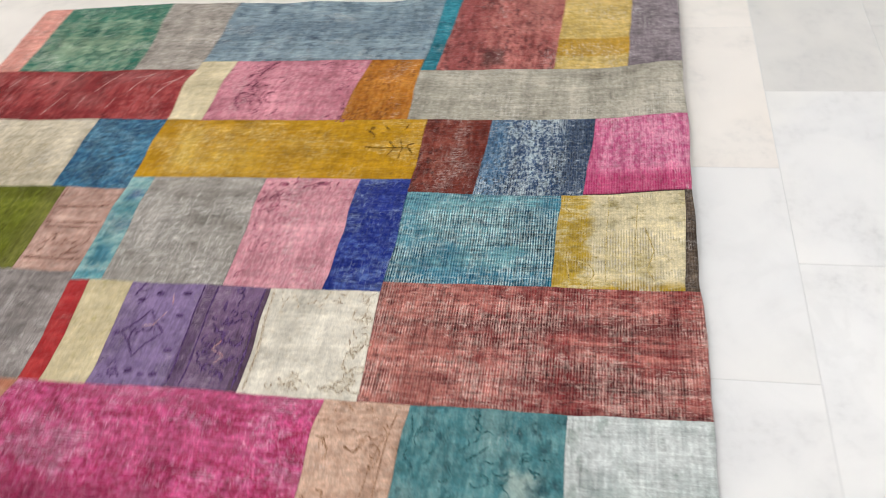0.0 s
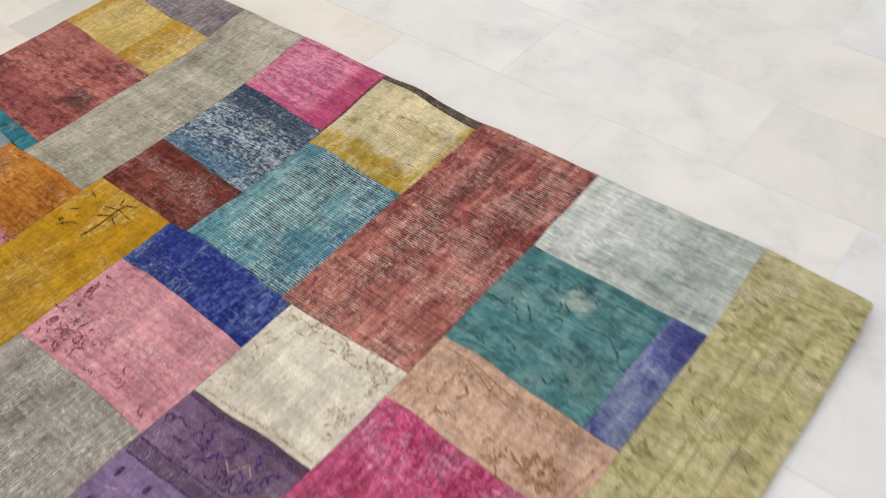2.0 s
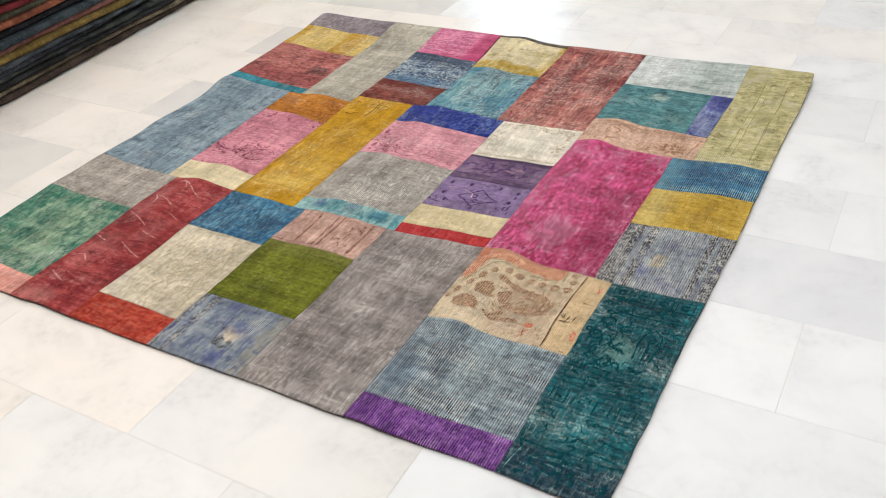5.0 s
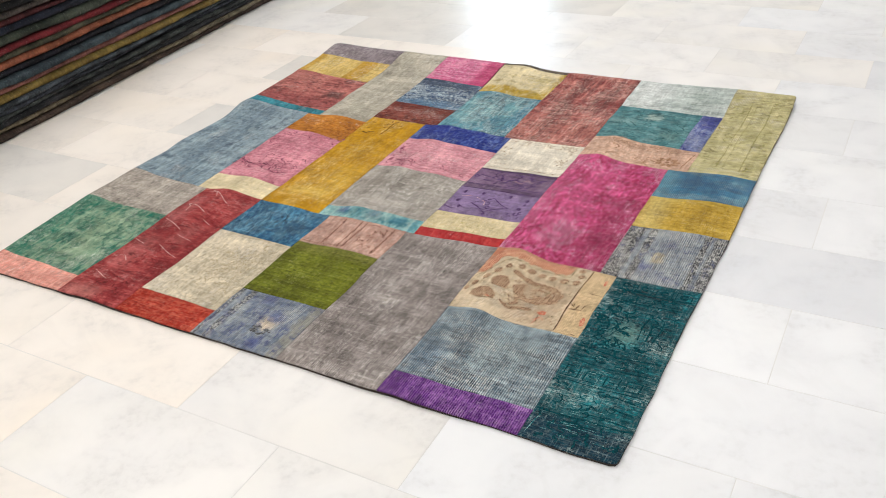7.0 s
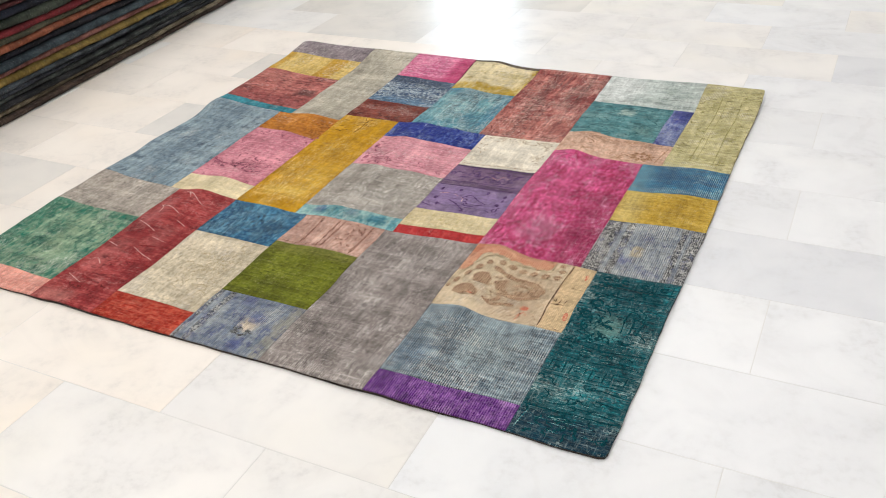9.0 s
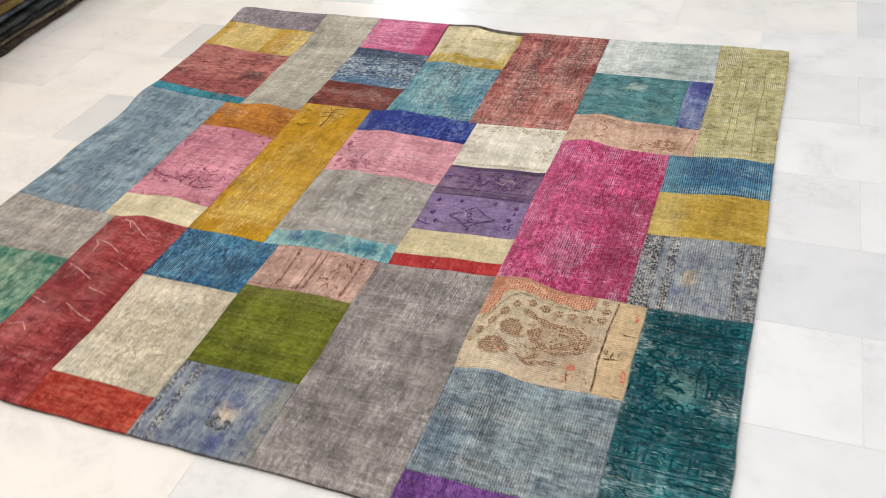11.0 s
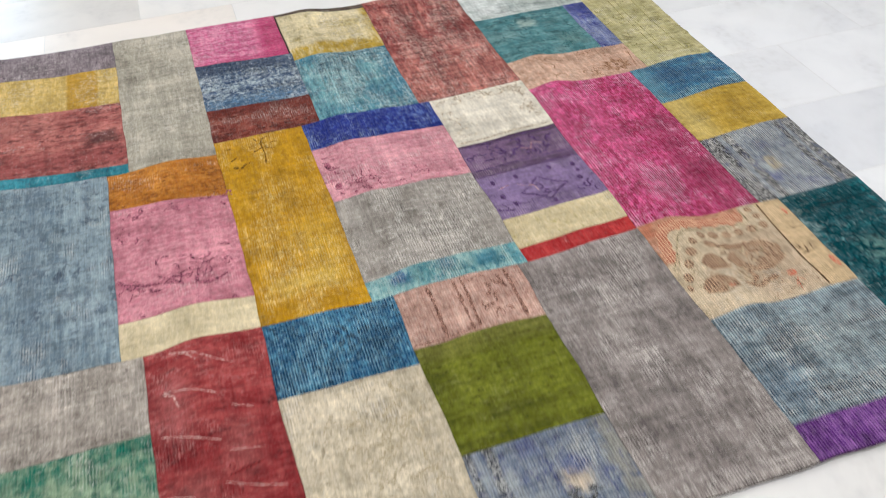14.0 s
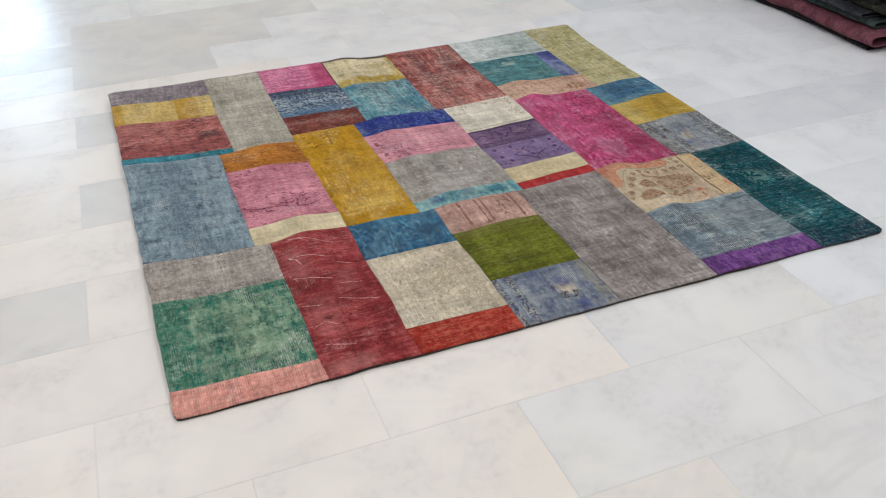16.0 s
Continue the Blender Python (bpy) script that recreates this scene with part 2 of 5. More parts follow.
def inked(name, dark, under, keep=0.6):
    """What is left of a darker woven figure on a worn patch."""
    SEED[0] += 1
    k = SEED[0]
    n = Nodes(name)
    v = n.coords((k * 1.1, k * 0.7, 0))
    a = n.math("ADD", n.math("MULTIPLY", n.noise(v, 210, 3, 0.6), 0.5), n.math("MULTIPLY", n.noise(v, 600, 2, 0.6), 0.5))
    lo = 0.36 + 0.28 * keep
    n.link(n.mix(n.span(a, lo - 0.07, lo + 0.07), dark, under), n.bsdf.inputs["Base Color"])
    n.bsdf.inputs["Roughness"].default_value = 0.9
    n.bsdf.inputs["Specular IOR Level"].default_value = 0.15
    n.bump(n.noise(v, 300, 2), 0.6, 0.002)
    return n.mat


def meshed(name, hole, thread, keep=0.7):
    """A woven figure on bare open weave: dark knots between pale threads, both ways."""
    SEED[0] += 1
    k = SEED[0]
    n = Nodes(name)
    v = n.coords((k * 1.1, k * 0.7, 0))
    warp, weft = n.wave(v, "X", 0.0058, 0.6), n.wave(v, "Y", 0.0054, 0.6)
    open_part = n.math("MULTIPLY", n.span(warp, 0.03, 0.30), n.span(weft, 0.03, 0.30))
    left = n.math("MULTIPLY", n.span(n.noise(v, 70, 3, 0.7), 0.34, 0.52, 0.30, 0.95), keep)
    n.link(n.mix(n.math("MULTIPLY", open_part, left), thread, hole), n.bsdf.inputs["Base Color"])
    n.bsdf.inputs["Roughness"].default_value = 0.9
    n.bsdf.inputs["Specular IOR Level"].default_value = 0.15
    n.bump(n.math("ADD", warp, weft), 0.5, 0.002)
    return n.mat


def marble(name, light, grey, stain, grey_smudge=srgb(220, 219, 219)):
    n = Nodes(name)
    info = n.add("ShaderNodeObjectInfo")
    tc = n.add("ShaderNodeTexCoord")
    far = n.add("ShaderNodeVectorMath", operation="MULTIPLY_ADD")
    far.inputs[1].default_value = (1, 1, 1)
    off = n.add("ShaderNodeCombineXYZ")
    n.link(n.math("MULTIPLY", info.outputs["Random"], 37.0), off.inputs[0])
    n.link(n.math("MULTIPLY", info.outputs["Random"], 91.0), off.inputs[1])
    n.link(tc.outputs["Object"], far.inputs[0])
    n.link(off.outputs[0], far.inputs[2])
    v = far.outputs[0]
    cloud = n.noise(v, 2.2, 3, 0.5, 0.4)
    veil = n.noise(v, 5.5, 3, 0.5, 0.6)
    vein = n.noise(v, 2.4, 5, 0.55, 1.6)
    vein = n.span(n.math("ABSOLUTE", n.math("SUBTRACT", vein, 0.5), 0.0), 0.0, 0.05, 1.0, 0.0)
    fine = n.noise(v, 42, 3, 0.6)
    col = n.mix(n.span(cloud, 0.25, 0.75), light, grey)
    col = n.mix(n.span(n.noise(v, 1.7, 2), 0.45, 0.8, 0.0, 0.7), col, stain)
    col = n.mix(n.span(veil, 0.30, 0.85, 0.0, 0.5), col, grey_smudge)
    col = n.mix(n.math("MULTIPLY", vein, n.span(cloud, 0.42, 0.75, 0.0, 0.16)), col, srgb(196, 194, 191))
    col = n.mix(n.math("MULTIPLY", n.span(fine, 0.40, 0.85), n.span(veil, 0.42, 0.75, 0.0, 0.45)), col, srgb(190, 188, 185))
    shade = n.math("ADD", n.math("MULTIPLY", info.outputs["Random"], 0.05), 0.95)
    hue = n.add("ShaderNodeHueSaturation")
    n.link(shade, hue.inputs["Value"])
    n.link(col, hue.inputs["Color"])
    n.link(hue.outputs[0], n.bsdf.inputs["Base Color"])
    n.link(n.span(veil, 0.2, 0.8, 0.31, 0.37), n.bsdf.inputs["Roughness"])
    n.bump(n.noise(v, 9, 2, 0.5), 0.02, 0.003)
    return n.mat


def plaster(name, colour):
    n = Nodes(name)
    v = n.coords()
    n.link(n.mix(n.span(n.noise(v, 2.0, 5), 0.3, 0.7), colour, tuple(c * 0.9 for c in colour[:3]) + (1,)), n.bsdf.inputs["Base Color"])
    n.bsdf.inputs["Roughness"].default_value = 0.8
    n.bump(n.noise(v, 60, 4), 0.2, 0.002)
    return n.mat


MARBLE_WHITE = marble("marble_white", srgb(246, 243, 239), srgb(237, 236, 235), srgb(243, 239, 230))
# white marble tinted by the warm light at left; also random cream tiles
MARBLE_CREAM_WARM_LIT = marble("marble_cream_warm_lit", srgb(250, 243, 235), srgb(244, 237, 229), srgb(247, 236, 222), srgb(230, 224, 217))
MARBLE_GREY = marble("marble_grey", srgb(235, 231, 225), srgb(223, 220, 215), srgb(232, 226, 216), srgb(208, 206, 203))
# the grey tile again, blued in its colour for the light at right
MARBLE_GREY_COOL_LIT = marble("marble_grey_cool_lit", srgb(233, 234, 236), srgb(223, 225, 229), srgb(230, 231, 233), srgb(208, 211, 217))
# white marble with the cool window light at right put into its colour
MARBLE_COOL_LIT = marble("marble_cool_lit", srgb(243, 244, 245), srgb(235, 236, 238), srgb(240, 240, 239), srgb(219, 221, 225))
GROUT = plaster("grout", srgb(228, 227, 224))
WALL = plaster("wall_paint", srgb(226, 224, 220))
CEIL = plaster("ceiling_paint", srgb(236, 235, 232))


# ---- building helpers ----
def part(name, bm, material, parent=None, label="", smooth=False):
    me = bpy.data.meshes.new(name)
    bm.normal_update()
    bm.to_mesh(me)
    bm.free()
    me.materials.append(material)
    if smooth:
        me.polygons.foreach_set("use_smooth", [True] * len(me.polygons))
    ob = new(name, me)
    ob.parent = parent
    return tagged(ob, label)


def box(bm, x0, x1, y0, y1, z0, z1):
    v = [bm.verts.new(p) for p in ((x0, y0, z0), (x1, y0, z0), (x1, y1, z0), (x0, y1, z0), (x0, y0, z1), (x1, y0, z1), (x1, y1, z1), (x0, y1, z1))]
    for q in ((3, 2, 1, 0), (4, 5, 6, 7), (0, 1, 5, 4), (1, 2, 6, 5), (2, 3, 7, 6), (3, 0, 4, 7)):
        bm.faces.new([v[i] for i in q])


def slab(name, x0, x1, y0, y1, z0, z1, mat):
    bm = bmesh.new()
    box(bm, x0, x1, y0, y1, z0, z1)
    return tagged(part(name, bm, mat), kind="structure")


# ---- the room ----
T = 0.2
floor = tagged(slab("floor", ROOM_X0 - T, ROOM_X1 + T, ROOM_Y0 - T, ROOM_Y1 + T, -0.2, -0.0008, GROUT), "polished white marble tile floor laid in half bond", "floor", kind="structure")
tagged(slab("ceiling", ROOM_X0 - T, ROOM_X1 + T, ROOM_Y0 - T, ROOM_Y1 + T, ROOM_Z, ROOM_Z + T, CEIL), "plain white painted ceiling over the showroom", "ceiling")
tagged(slab("wall_west", ROOM_X0 - T, ROOM_X0, ROOM_Y0, ROOM_Y1, -0.003, ROOM_Z, WALL), "plain pale painted wall", "wall")
tagged(slab("wall_east", ROOM_X1, ROOM_X1 + T, ROOM_Y0, ROOM_Y1, -0.003, ROOM_Z, WALL), "plain pale painted wall", "wall")
tagged(slab("wall_south", ROOM_X0 - T, ROOM_X1 + T, ROOM_Y0 - T, ROOM_Y0, -0.003, ROOM_Z, WALL), "plain pale painted wall", "wall")
bm = bmesh.new()
box(bm, ROOM_X0 - T, WIN_X0, ROOM_Y1, ROOM_Y1 + T, -0.003, ROOM_Z)
box(bm, WIN_X1, ROOM_X1 + T, ROOM_Y1, ROOM_Y1 + T, -0.003, ROOM_Z)
box(bm, WIN_X0, WIN_X1, ROOM_Y1, ROOM_Y1 + T, -0.003, WIN_Z0)
box(bm, WIN_X0, WIN_X1, ROOM_Y1, ROOM_Y1 + T, WIN_Z1, ROOM_Z)
tagged(part("wall_north", bm, WALL), "plain pale painted wall with a low window opening", "wall", kind="structure")

# ---- the rug ----
RUG_TOP = 0.010


def ridge(x, y, xc, amp, width, y0, y1, soft):
    e = min(max((y - y0) / soft, 0), 1) * min(max((y1 - y) / soft, 0), 1)
    e = e * e * (3 - 2 * e)
    return amp * e * math.exp(-((x - xc) / width) ** 2)


def far_curl(x):
    return float(np.interp(x, (0, 0.4, 0.83, 1.0, 1.43, 1.7, 2.0), (0.022, 0.023, 0.018, 0.008, 0.005, 0.009, 0.018)))


def rug_height(x, y):
    """Height of the rug's face: it lies flat but for soft ridges along its strips."""
    z = RUG_TOP
    z += ridge(x, y, 0.44 + 0.02 * math.sin(3 * y), 0.009, 0.075, 0.2, 1.5, 0.3)
    z += 0.011 * math.exp(-((x - 0.43) / 0.06) ** 2 - ((y - 0.56) / 0.16) ** 2) + 0.006 * math.exp(-((x - 0.45) / 0.06) ** 2 - ((y - 1.27) / 0.10) ** 2)
    z += 0.013 * math.exp(-((x + 0.01) / 0.10) ** 2 - ((y - 1.27) / 0.07) ** 2) + 0.008 * math.exp(-((x - 0.02) / 0.10) ** 2 - ((y - 0.92) / 0.09) ** 2) + 0.006 * math.exp(-((x - 0.02) / 0.1) ** 2 - ((y - 0.45) / 0.07) ** 2)
    z += ridge(x, y, 0.92 + 0.02 * math.sin(4 * y), 0.011, 0.060, 0.5, 2.3, 0.25)
    z += ridge(x, y, 1.50 + 0.012 * math.sin(5 * y), 0.018, 0.055, 0.15, 1.62, 0.25)
    z += ridge(x, y, 1.03, 0.005, 0.05, 0.4, 1.5, 0.3)
    z += ridge(x, y, 0.68, 0.005, 0.06, 0.3, 1.3, 0.3)
    z += ridge(x, y, 1.90, 0.006, 0.07, 0.7, 1.5, 0.2)
    # its far and left borders curl up off the floor a little
    z += far_curl(x) * math.exp(-((rug_far_edge(x) - 0.01 - y) / 0.13) ** 2)
    z += float(np.interp(y, (0.05, 0.30, 0.50, 0.66, 0.82, 1.15, 1.40, 1.70, 2.0), (0.0, 0.009, 0.011, 0.011, 0.002, 0.0, 0.011, 0.013, 0.006))) * math.exp(-(x / 0.11) ** 2)
    z += 0.0035 * noise.noise((x * 3.1, y * 3.1, 4.0)) + 0.0016 * noise.noise((x * 9, y * 5, 9.0))
    return max(z, 0.0075)


def rug_far_edge(u):
    return float(np.interp(u, (0, 0.366, 0.583, 0.853, 1.132, 1.428, 1.792, 2.0), (1.986, 1.982, 1.982, 1.984, 1.986, 1.988, 1.988, 1.972)))


def rug_point(u, v):
    """From the rug's own square to the floor: it is a little out of square, and its seams wander."""
    far, r = rug_far_edge(u), 0.015
    v = min(v, far)
    du, dv = r - min(u, 2.0 - u), r - min(v, far - v)
    if du > 0 and dv > 0:
        k = max(du, dv) / math.hypot(du, dv)
        u = (r - du * k) if u < 1 else 2.0 - (r - du * k)
        v = (r - dv * k) if v < 1 else far - (r - dv * k)
    x = u - 0.018 * v * (1 - u / 2) + 0.006 * v * u / 2
    x += 0.0045 * noise.noise((u * 2.3, v * 5.5, 1.0)) + 0.0028 * noise.noise((u * 9, v * 14, 2.0))
    y = v + 0.0055 * noise.noise((u * 5.5, v * 2.3, 7.0)) + 0.0028 * noise.noise((u * 14, v * 9, 5.0))
    return x, y


rug = tagged(new("patchwork_rug"), "square patchwork rug of worn overdyed wool pieces on marble", "rug")


def patch(material, label, x, bottom, top):
    """One sewn piece: x left and right, the heights of its bottom and top seam at left and right."""
    nx = max(4, int((x[1] - x[0]) / 0.016))
    ny = max(4, int((max(top) - min(bottom)) / 0.016))
    gap = 0.00003
    us = [x[0] + gap, x[0] + 0.003] + [x[0] + 0.003 + (x[1] - x[0] - 0.006) * i / nx for i in range(1, nx)] + [x[1] - 0.003, x[1] - gap]
    bm = bmesh.new()
    rows = []
    for j in range(-1, ny + 2):
        row = []
        for i, u in enumerate(us):
            s = (u - x[0]) / (x[1] - x[0])
            b, t = bottom[0] + (bottom[1] - bottom[0]) * s, top[0] + (top[1] - top[0]) * s
            t = min(t, rug_far_edge(u))
            if j == -1:
                v = b + gap
            elif j == ny + 1:
                v = t - gap
            else:
                v = b + 0.003 + (t - b - 0.006) * j / ny
            px, py = rug_point(u, v)
            rim = i in (0, len(us) - 1) or j in (-1, ny + 1)
            row.append(bm.verts.new((px, py, rug_height(px, py) - (0.0008 if rim else 0.0))))
        rows.append(row)
    for a, b in zip(rows, rows[1:]):
        for i in range(len(us) - 1):
            bm.faces.new((a[i], a[i + 1], b[i + 1], b[i]))
    ring = rows[0] + [r[-1] for r in rows[1:-1]] + rows[-1][::-1] + [r[0] for r in rows[-2:0:-1]]
    low = [bm.verts.new((p.co.x, p.co.y, p.co.z - 0.0022)) for p in ring]
    for i in range(len(ring)):
        k = (i + 1) % len(ring)
        bm.faces.new((ring[k], ring[i], low[i], low[k]))
    return part("patch", bm, material, rug, label, smooth=True)


BACKING = cloth("backing_felt", srgb(60, 52, 48), srgb(84, 74, 68))
bm = bmesh.new()
N = 130
EDGE = -0.0008
grid = []
for j in range(N + 1):
    row = []
    for i in range(N + 1):
        u = -EDGE + (2.0 + 2 * EDGE) * i / N
        v = -EDGE + (rug_far_edge(u) + 2 * EDGE) * j / N
        px, py = rug_point(u, v)
        row.append(bm.verts.new((px, py, rug_height(px, py) - 0.0032)))
    grid.append(row)
for a, b in zip(grid, grid[1:]):
    for i in range(N):
        bm.faces.new((a[i], a[i + 1], b[i + 1], b[i]))
ring = grid[0] + [r[-1] for r in grid[1:-1]] + grid[-1][::-1] + [r[0] for r in grid[-2:0:-1]]
low = [bm.verts.new((p.co.x, p.co.y, max(p.co.z - 0.009, 0.0003))) for p in ring]
for i in range(len(ring)):
    k = (i + 1) % len(ring)
    bm.faces.new((ring[k], ring[i], low[i], low[k]))
part("backing", bm, BACKING, rug, "dark felt backing with an overcast edge", smooth=True)

# first strip
C1, C1B, C1C = 0.366, 0.312, 0.352
patch(wool("mauve_grey", D(126, 114, 120), D(150, 138, 142), D(80, 70, 84), 0.5, 0.2, "X", plaid=0.22, ribbed=0.2, ribs_show=0.25, fleck=0.5), "mauve grey patch", (0, C1), (1.862, 1.846), (2.018, 2.014))
M_YEL = wool("soft_yellow", D(206, 174, 92), D(216, 188, 118), None, 0.5, 0.2, "X", 0.4, zones=[(0.20, 0.285, 1.5, 2, 0.006, D(186, 142, 24), 0.9), (-1, 0.005, 1.5, 2, 0.01, D(186, 142, 24), 0.8)], ribbed=0.2, ribs_show=0.25)
patch(M_YEL, "soft yellow patch", (0, C1), (1.674, 1.655), (1.862, 1.846))
patch(wool("rose_red", D(150, 72, 68), D(188, 116, 108), D(92, 40, 42), 0.56, 0.6, "X", 0.2, "X", 30, zones=[(0.25, 0.325, 1.455, 1.52, 0.012, D(76, 52, 50), 0.75), (-0.1, 0.4, 1.36, 1.44, 0.03, D(126, 46, 50), 0.6), (-0.05, 0.16, 1.56, 1.64, 0.05, D(196, 128, 118), 0.6)], weights=(0.4, 0.3, 0.3), contrast=0.10, ribs_show=0.25), "faded rose red patch with dark figures", (0, C1), (1.372, 1.336), (1.674, 1.655))
patch(wool("teal_strip", D(30, 116, 132), D(60, 142, 156), D(20, 84, 104), 0.4, 0.3, "X", 0.2, contrast=0.12), "narrow teal strip", (0, C1), (1.322, 1.295), (1.372, 1.336))
patch(wool("steel_blue", D(116, 138, 152), D(146, 164, 172), D(70, 86, 104), 0.52, 0.42, "Y", 0.3, "Y", 24, fleck=0.3, plaid=0.26, contrast=0.10, bars=0.35, threads=0.25, zones=[(0.10, 0.15, 0.6, 1.3, 0.025, D(94, 112, 128), 0.5), (0.20, 0.30, 0.75, 1.25, 0.05, D(150, 168, 176), 0.5)]), "dusty steel blue patch", (0, C1B), (0.666, 0.648), (1.322, 1.298))
patch(wool("taupe", D(146, 137, 128), D(172, 163, 153), D(112, 102, 96), 0.52, 0.3, "Y", 0.4, plaid=0.26, ribbed=0.2, ribs_show=0.3, pale=srgb(222, 214, 204), fleck=0.6, contrast=0.12, threads=0.4), "taupe grey patch", (0, C1C), (0.446, 0.449), (0.666, 0.646))
patch(wool("sea_green", D(0, 114, 94), D(132, 158, 130), D(0, 84, 70), 0.52, 0.6, "Y", 0.4, "Y", 24, ribbed=0.2, ribs_show=0.4, fleck=0.4, weights=(0.40, 0.26, 0.34), contrast=0.10, zones=[(0.16, 0.27, 0.12, 0.40, 0.035, D(140, 162, 132), 0.65), (0.08, 0.115, 0.1, 0.42, 0.015, D(134, 160, 134), 0.55), (-0.05, 0.06, 0.08, 0.5, 0.03, D(18, 114, 92), 0.5)]), "sea green patch faded in streaks", (0, C1C), (0.094, 0.081), (0.446, 0.449))
patch(wool("salmon", D(222, 142, 128), D(230, 164, 148), None, 0.5, 0.2, "Y", 0.4, ribbed=0.35, fleck=0.2), "salmon pink edge patch", (0, C1C), (0, 0), (0.094, 0.081))
# second strip
C2 = 0.583
patch(wool("sage_beige", D(170, 163, 147), D(188, 182, 166), D(140, 133, 119), 0.5, 0.25, "X", 0.35, plaid=0.24, ribbed=0.08, ribs_show=0.3, fleck=0.35, contrast=0.15, bars=0.2, threads=0.4, pale=srgb(216, 211, 200)), "long sage beige patch", (C1, C2), (1.295, 1.298), (2.014, 2.014))
patch(wool("burnt_orange", D(178, 104, 18), D(198, 134, 50), D(118, 62, 12), 0.48, 0.45, "Y", 0.2, "X", ribs_show=0.25, fleck=0.15, contrast=0.13, bars=0.5), "burnt orange patch", (C1B, C2), (1.146, 1.116), (1.294, 1.298))
M_PINK = wool("rose_pink", D(198, 120, 136), D(212, 146, 157), D(158, 88, 106), 0.5, 0.25, "Y", 0.15, "X", ribs_show=0.25, fleck=0.2)
pink_patch = patch(M_PINK, "rose pink patch with dark scrolls", (C1B, C2), (0.754, 0.744), (1.146, 1.116))
patch(wool("pale_cream", D(214, 198, 158), D(222, 208, 174), None, 0.5, 0.2, "Y", 0.1, ribs_show=0.2, fleck=0.05, contrast=0.16, plaid=0.06, nap_depth=0.12), "pale cream patch", (C1B, C2), (0.645, 0.645), (0.754, 0.744))
M_RED = wool("brick_red", D(136, 34, 38), D(170, 78, 76), D(92, 24, 28), 0.42, 0.25, "Y", 0.3, "X", 18, plaid=0.2, ribbed=0.08, ribs_show=0.3, fleck=0.6, weights=(0.5, 0.28, 0.22), contrast=0.12, threads=0.25, pale=srgb(206, 150, 146), zones=[(0.36, 0.42, 0.42, 0.56, 0.03, D(188, 112, 110), 0.5), (0.47, 0.52, 0.30, 0.42, 0.03, D(186, 112, 108), 0.4), (0.36, 0.48, 0.00, 0.05, 0.02, D(200, 128, 120), 0.6), (0.37, 0.44, 0.16, 0.33, 0.03, D(186, 110, 106), 0.45)])
red_patch = patch(M_RED, "long brick red patch with crease marks", (C1C, C2), (0, 0), (0.645, 0.645))
# third strip
C3, C3B, C3C = 0.861, 0.812, 0.857
patch(wool("hot_pink", D(208, 86, 138), D(226, 148, 176), D(180, 30, 96), 0.55, 0.3, "X", 0.3, "X", zones=[(0.765, 1, 1.7, 2.1, 0.03, D(186, 36, 100), 0.8), (0.5, 1, 1.7, 1.785, 0.01, D(188, 50, 110), 0.6)], ribbed=0.25), "hot pink patch, paler in its middle", (C2, 0.853), (1.768, 1.748), (2.014, 2.008))
patch(wool("navy_mottle", D(34, 68, 108), D(176, 190, 196), D(12, 24, 44), 0.45, 0.6, "X", 0.3, "X", 70, zones=[(0.5, 1, 1.70, 1.8, 0.02, D(36, 58, 90), 0.8), (0.5, 1, 1.4, 1.56, 0.02, D(62, 112, 150), 0.7)], plaid=0.3, weights=(0.25, 0.3, 0.45), contrast=0.05, ribbed=0.2, fleck=0.9, pale=srgb(214, 222, 226)), "mottled navy and ice blue patch", (C2, C3), (1.516, 1.500), (1.768, 1.748))
patch(wool("russet", D(106, 30, 16), D(146, 82, 66), D(62, 14, 8), 0.42, 0.45, "Y", 0.3, "X", 30, zones=[(0.5, 0.9, 1.47, 1.6, 0.02, D(104, 30, 18), 0.7), (0.815, 0.9, 1.3, 1.6, 0.01, D(104, 32, 20), 0.7), (0.60, 0.70, 1.36, 1.44, 0.03, D(140, 64, 50), 0.5)], ribbed=0.1, ribs_show=0.25, contrast=0.12, threads=0.25), "dark russet patch", (C2, C3), (1.350, 1.348), (1.516, 1.500))
M_GOLD = wool("gold", D(184, 134, 0), D(196, 148, 8), D(156, 110, 0), 0.4, 0.2, "Y", 0.4, "Y", 18, ribbed=0.05, ribs_show=0.4, fleck=0.4, contrast=0.14, pale=srgb(236, 212, 150), plaid=0.12, threads=0.25, pit=0.1, wear=[(0.60, 0.80, 0.70, 0.90, 0.03, 0.9), (0.64, 0.82, 0.88, 1.12, 0.05, 0.40), (0.60, 0.72, 0.93, 0.97, 0.02, 0.35)], zones=[(0.70, 0.80, 0.72, 0.96, 0.04, D(204, 164, 50), 0.4), (0.62, 0.76, 0.72, 0.77, 0.02, D(212, 178, 80), 0.5)])
gold_patch = patch(M_GOLD, "long mustard gold patch worn to its threads", (C2, C3B), (0.645, 0.642), (1.350, 1.348))
patch(wool("denim_blue", D(8, 76, 118), D(76, 136, 166), D(2, 28, 54), 0.44, 0.6, "Y", 0.5, "Y", 44, plaid=0.2, weights=(0.34, 0.22, 0.44), contrast=0.08, ribbed=0.3, ribs_show=0.55, furrow=0.25, pale=srgb(150, 190, 206)), "denim blue patch", (C2, C3C), (0.446, 0.442), (0.645, 0.640))
oat_patch = patch(wool("oatmeal", D(204, 190, 162), D(219, 207, 183), D(158, 144, 118), 0.5, 0.35, "Y", 0.3, ribbed=0.12, ribs_show=0.45, contrast=0.12), "oatmeal cream patch", (C2, C3C), (0.106, 0.100), (0.446, 0.442))
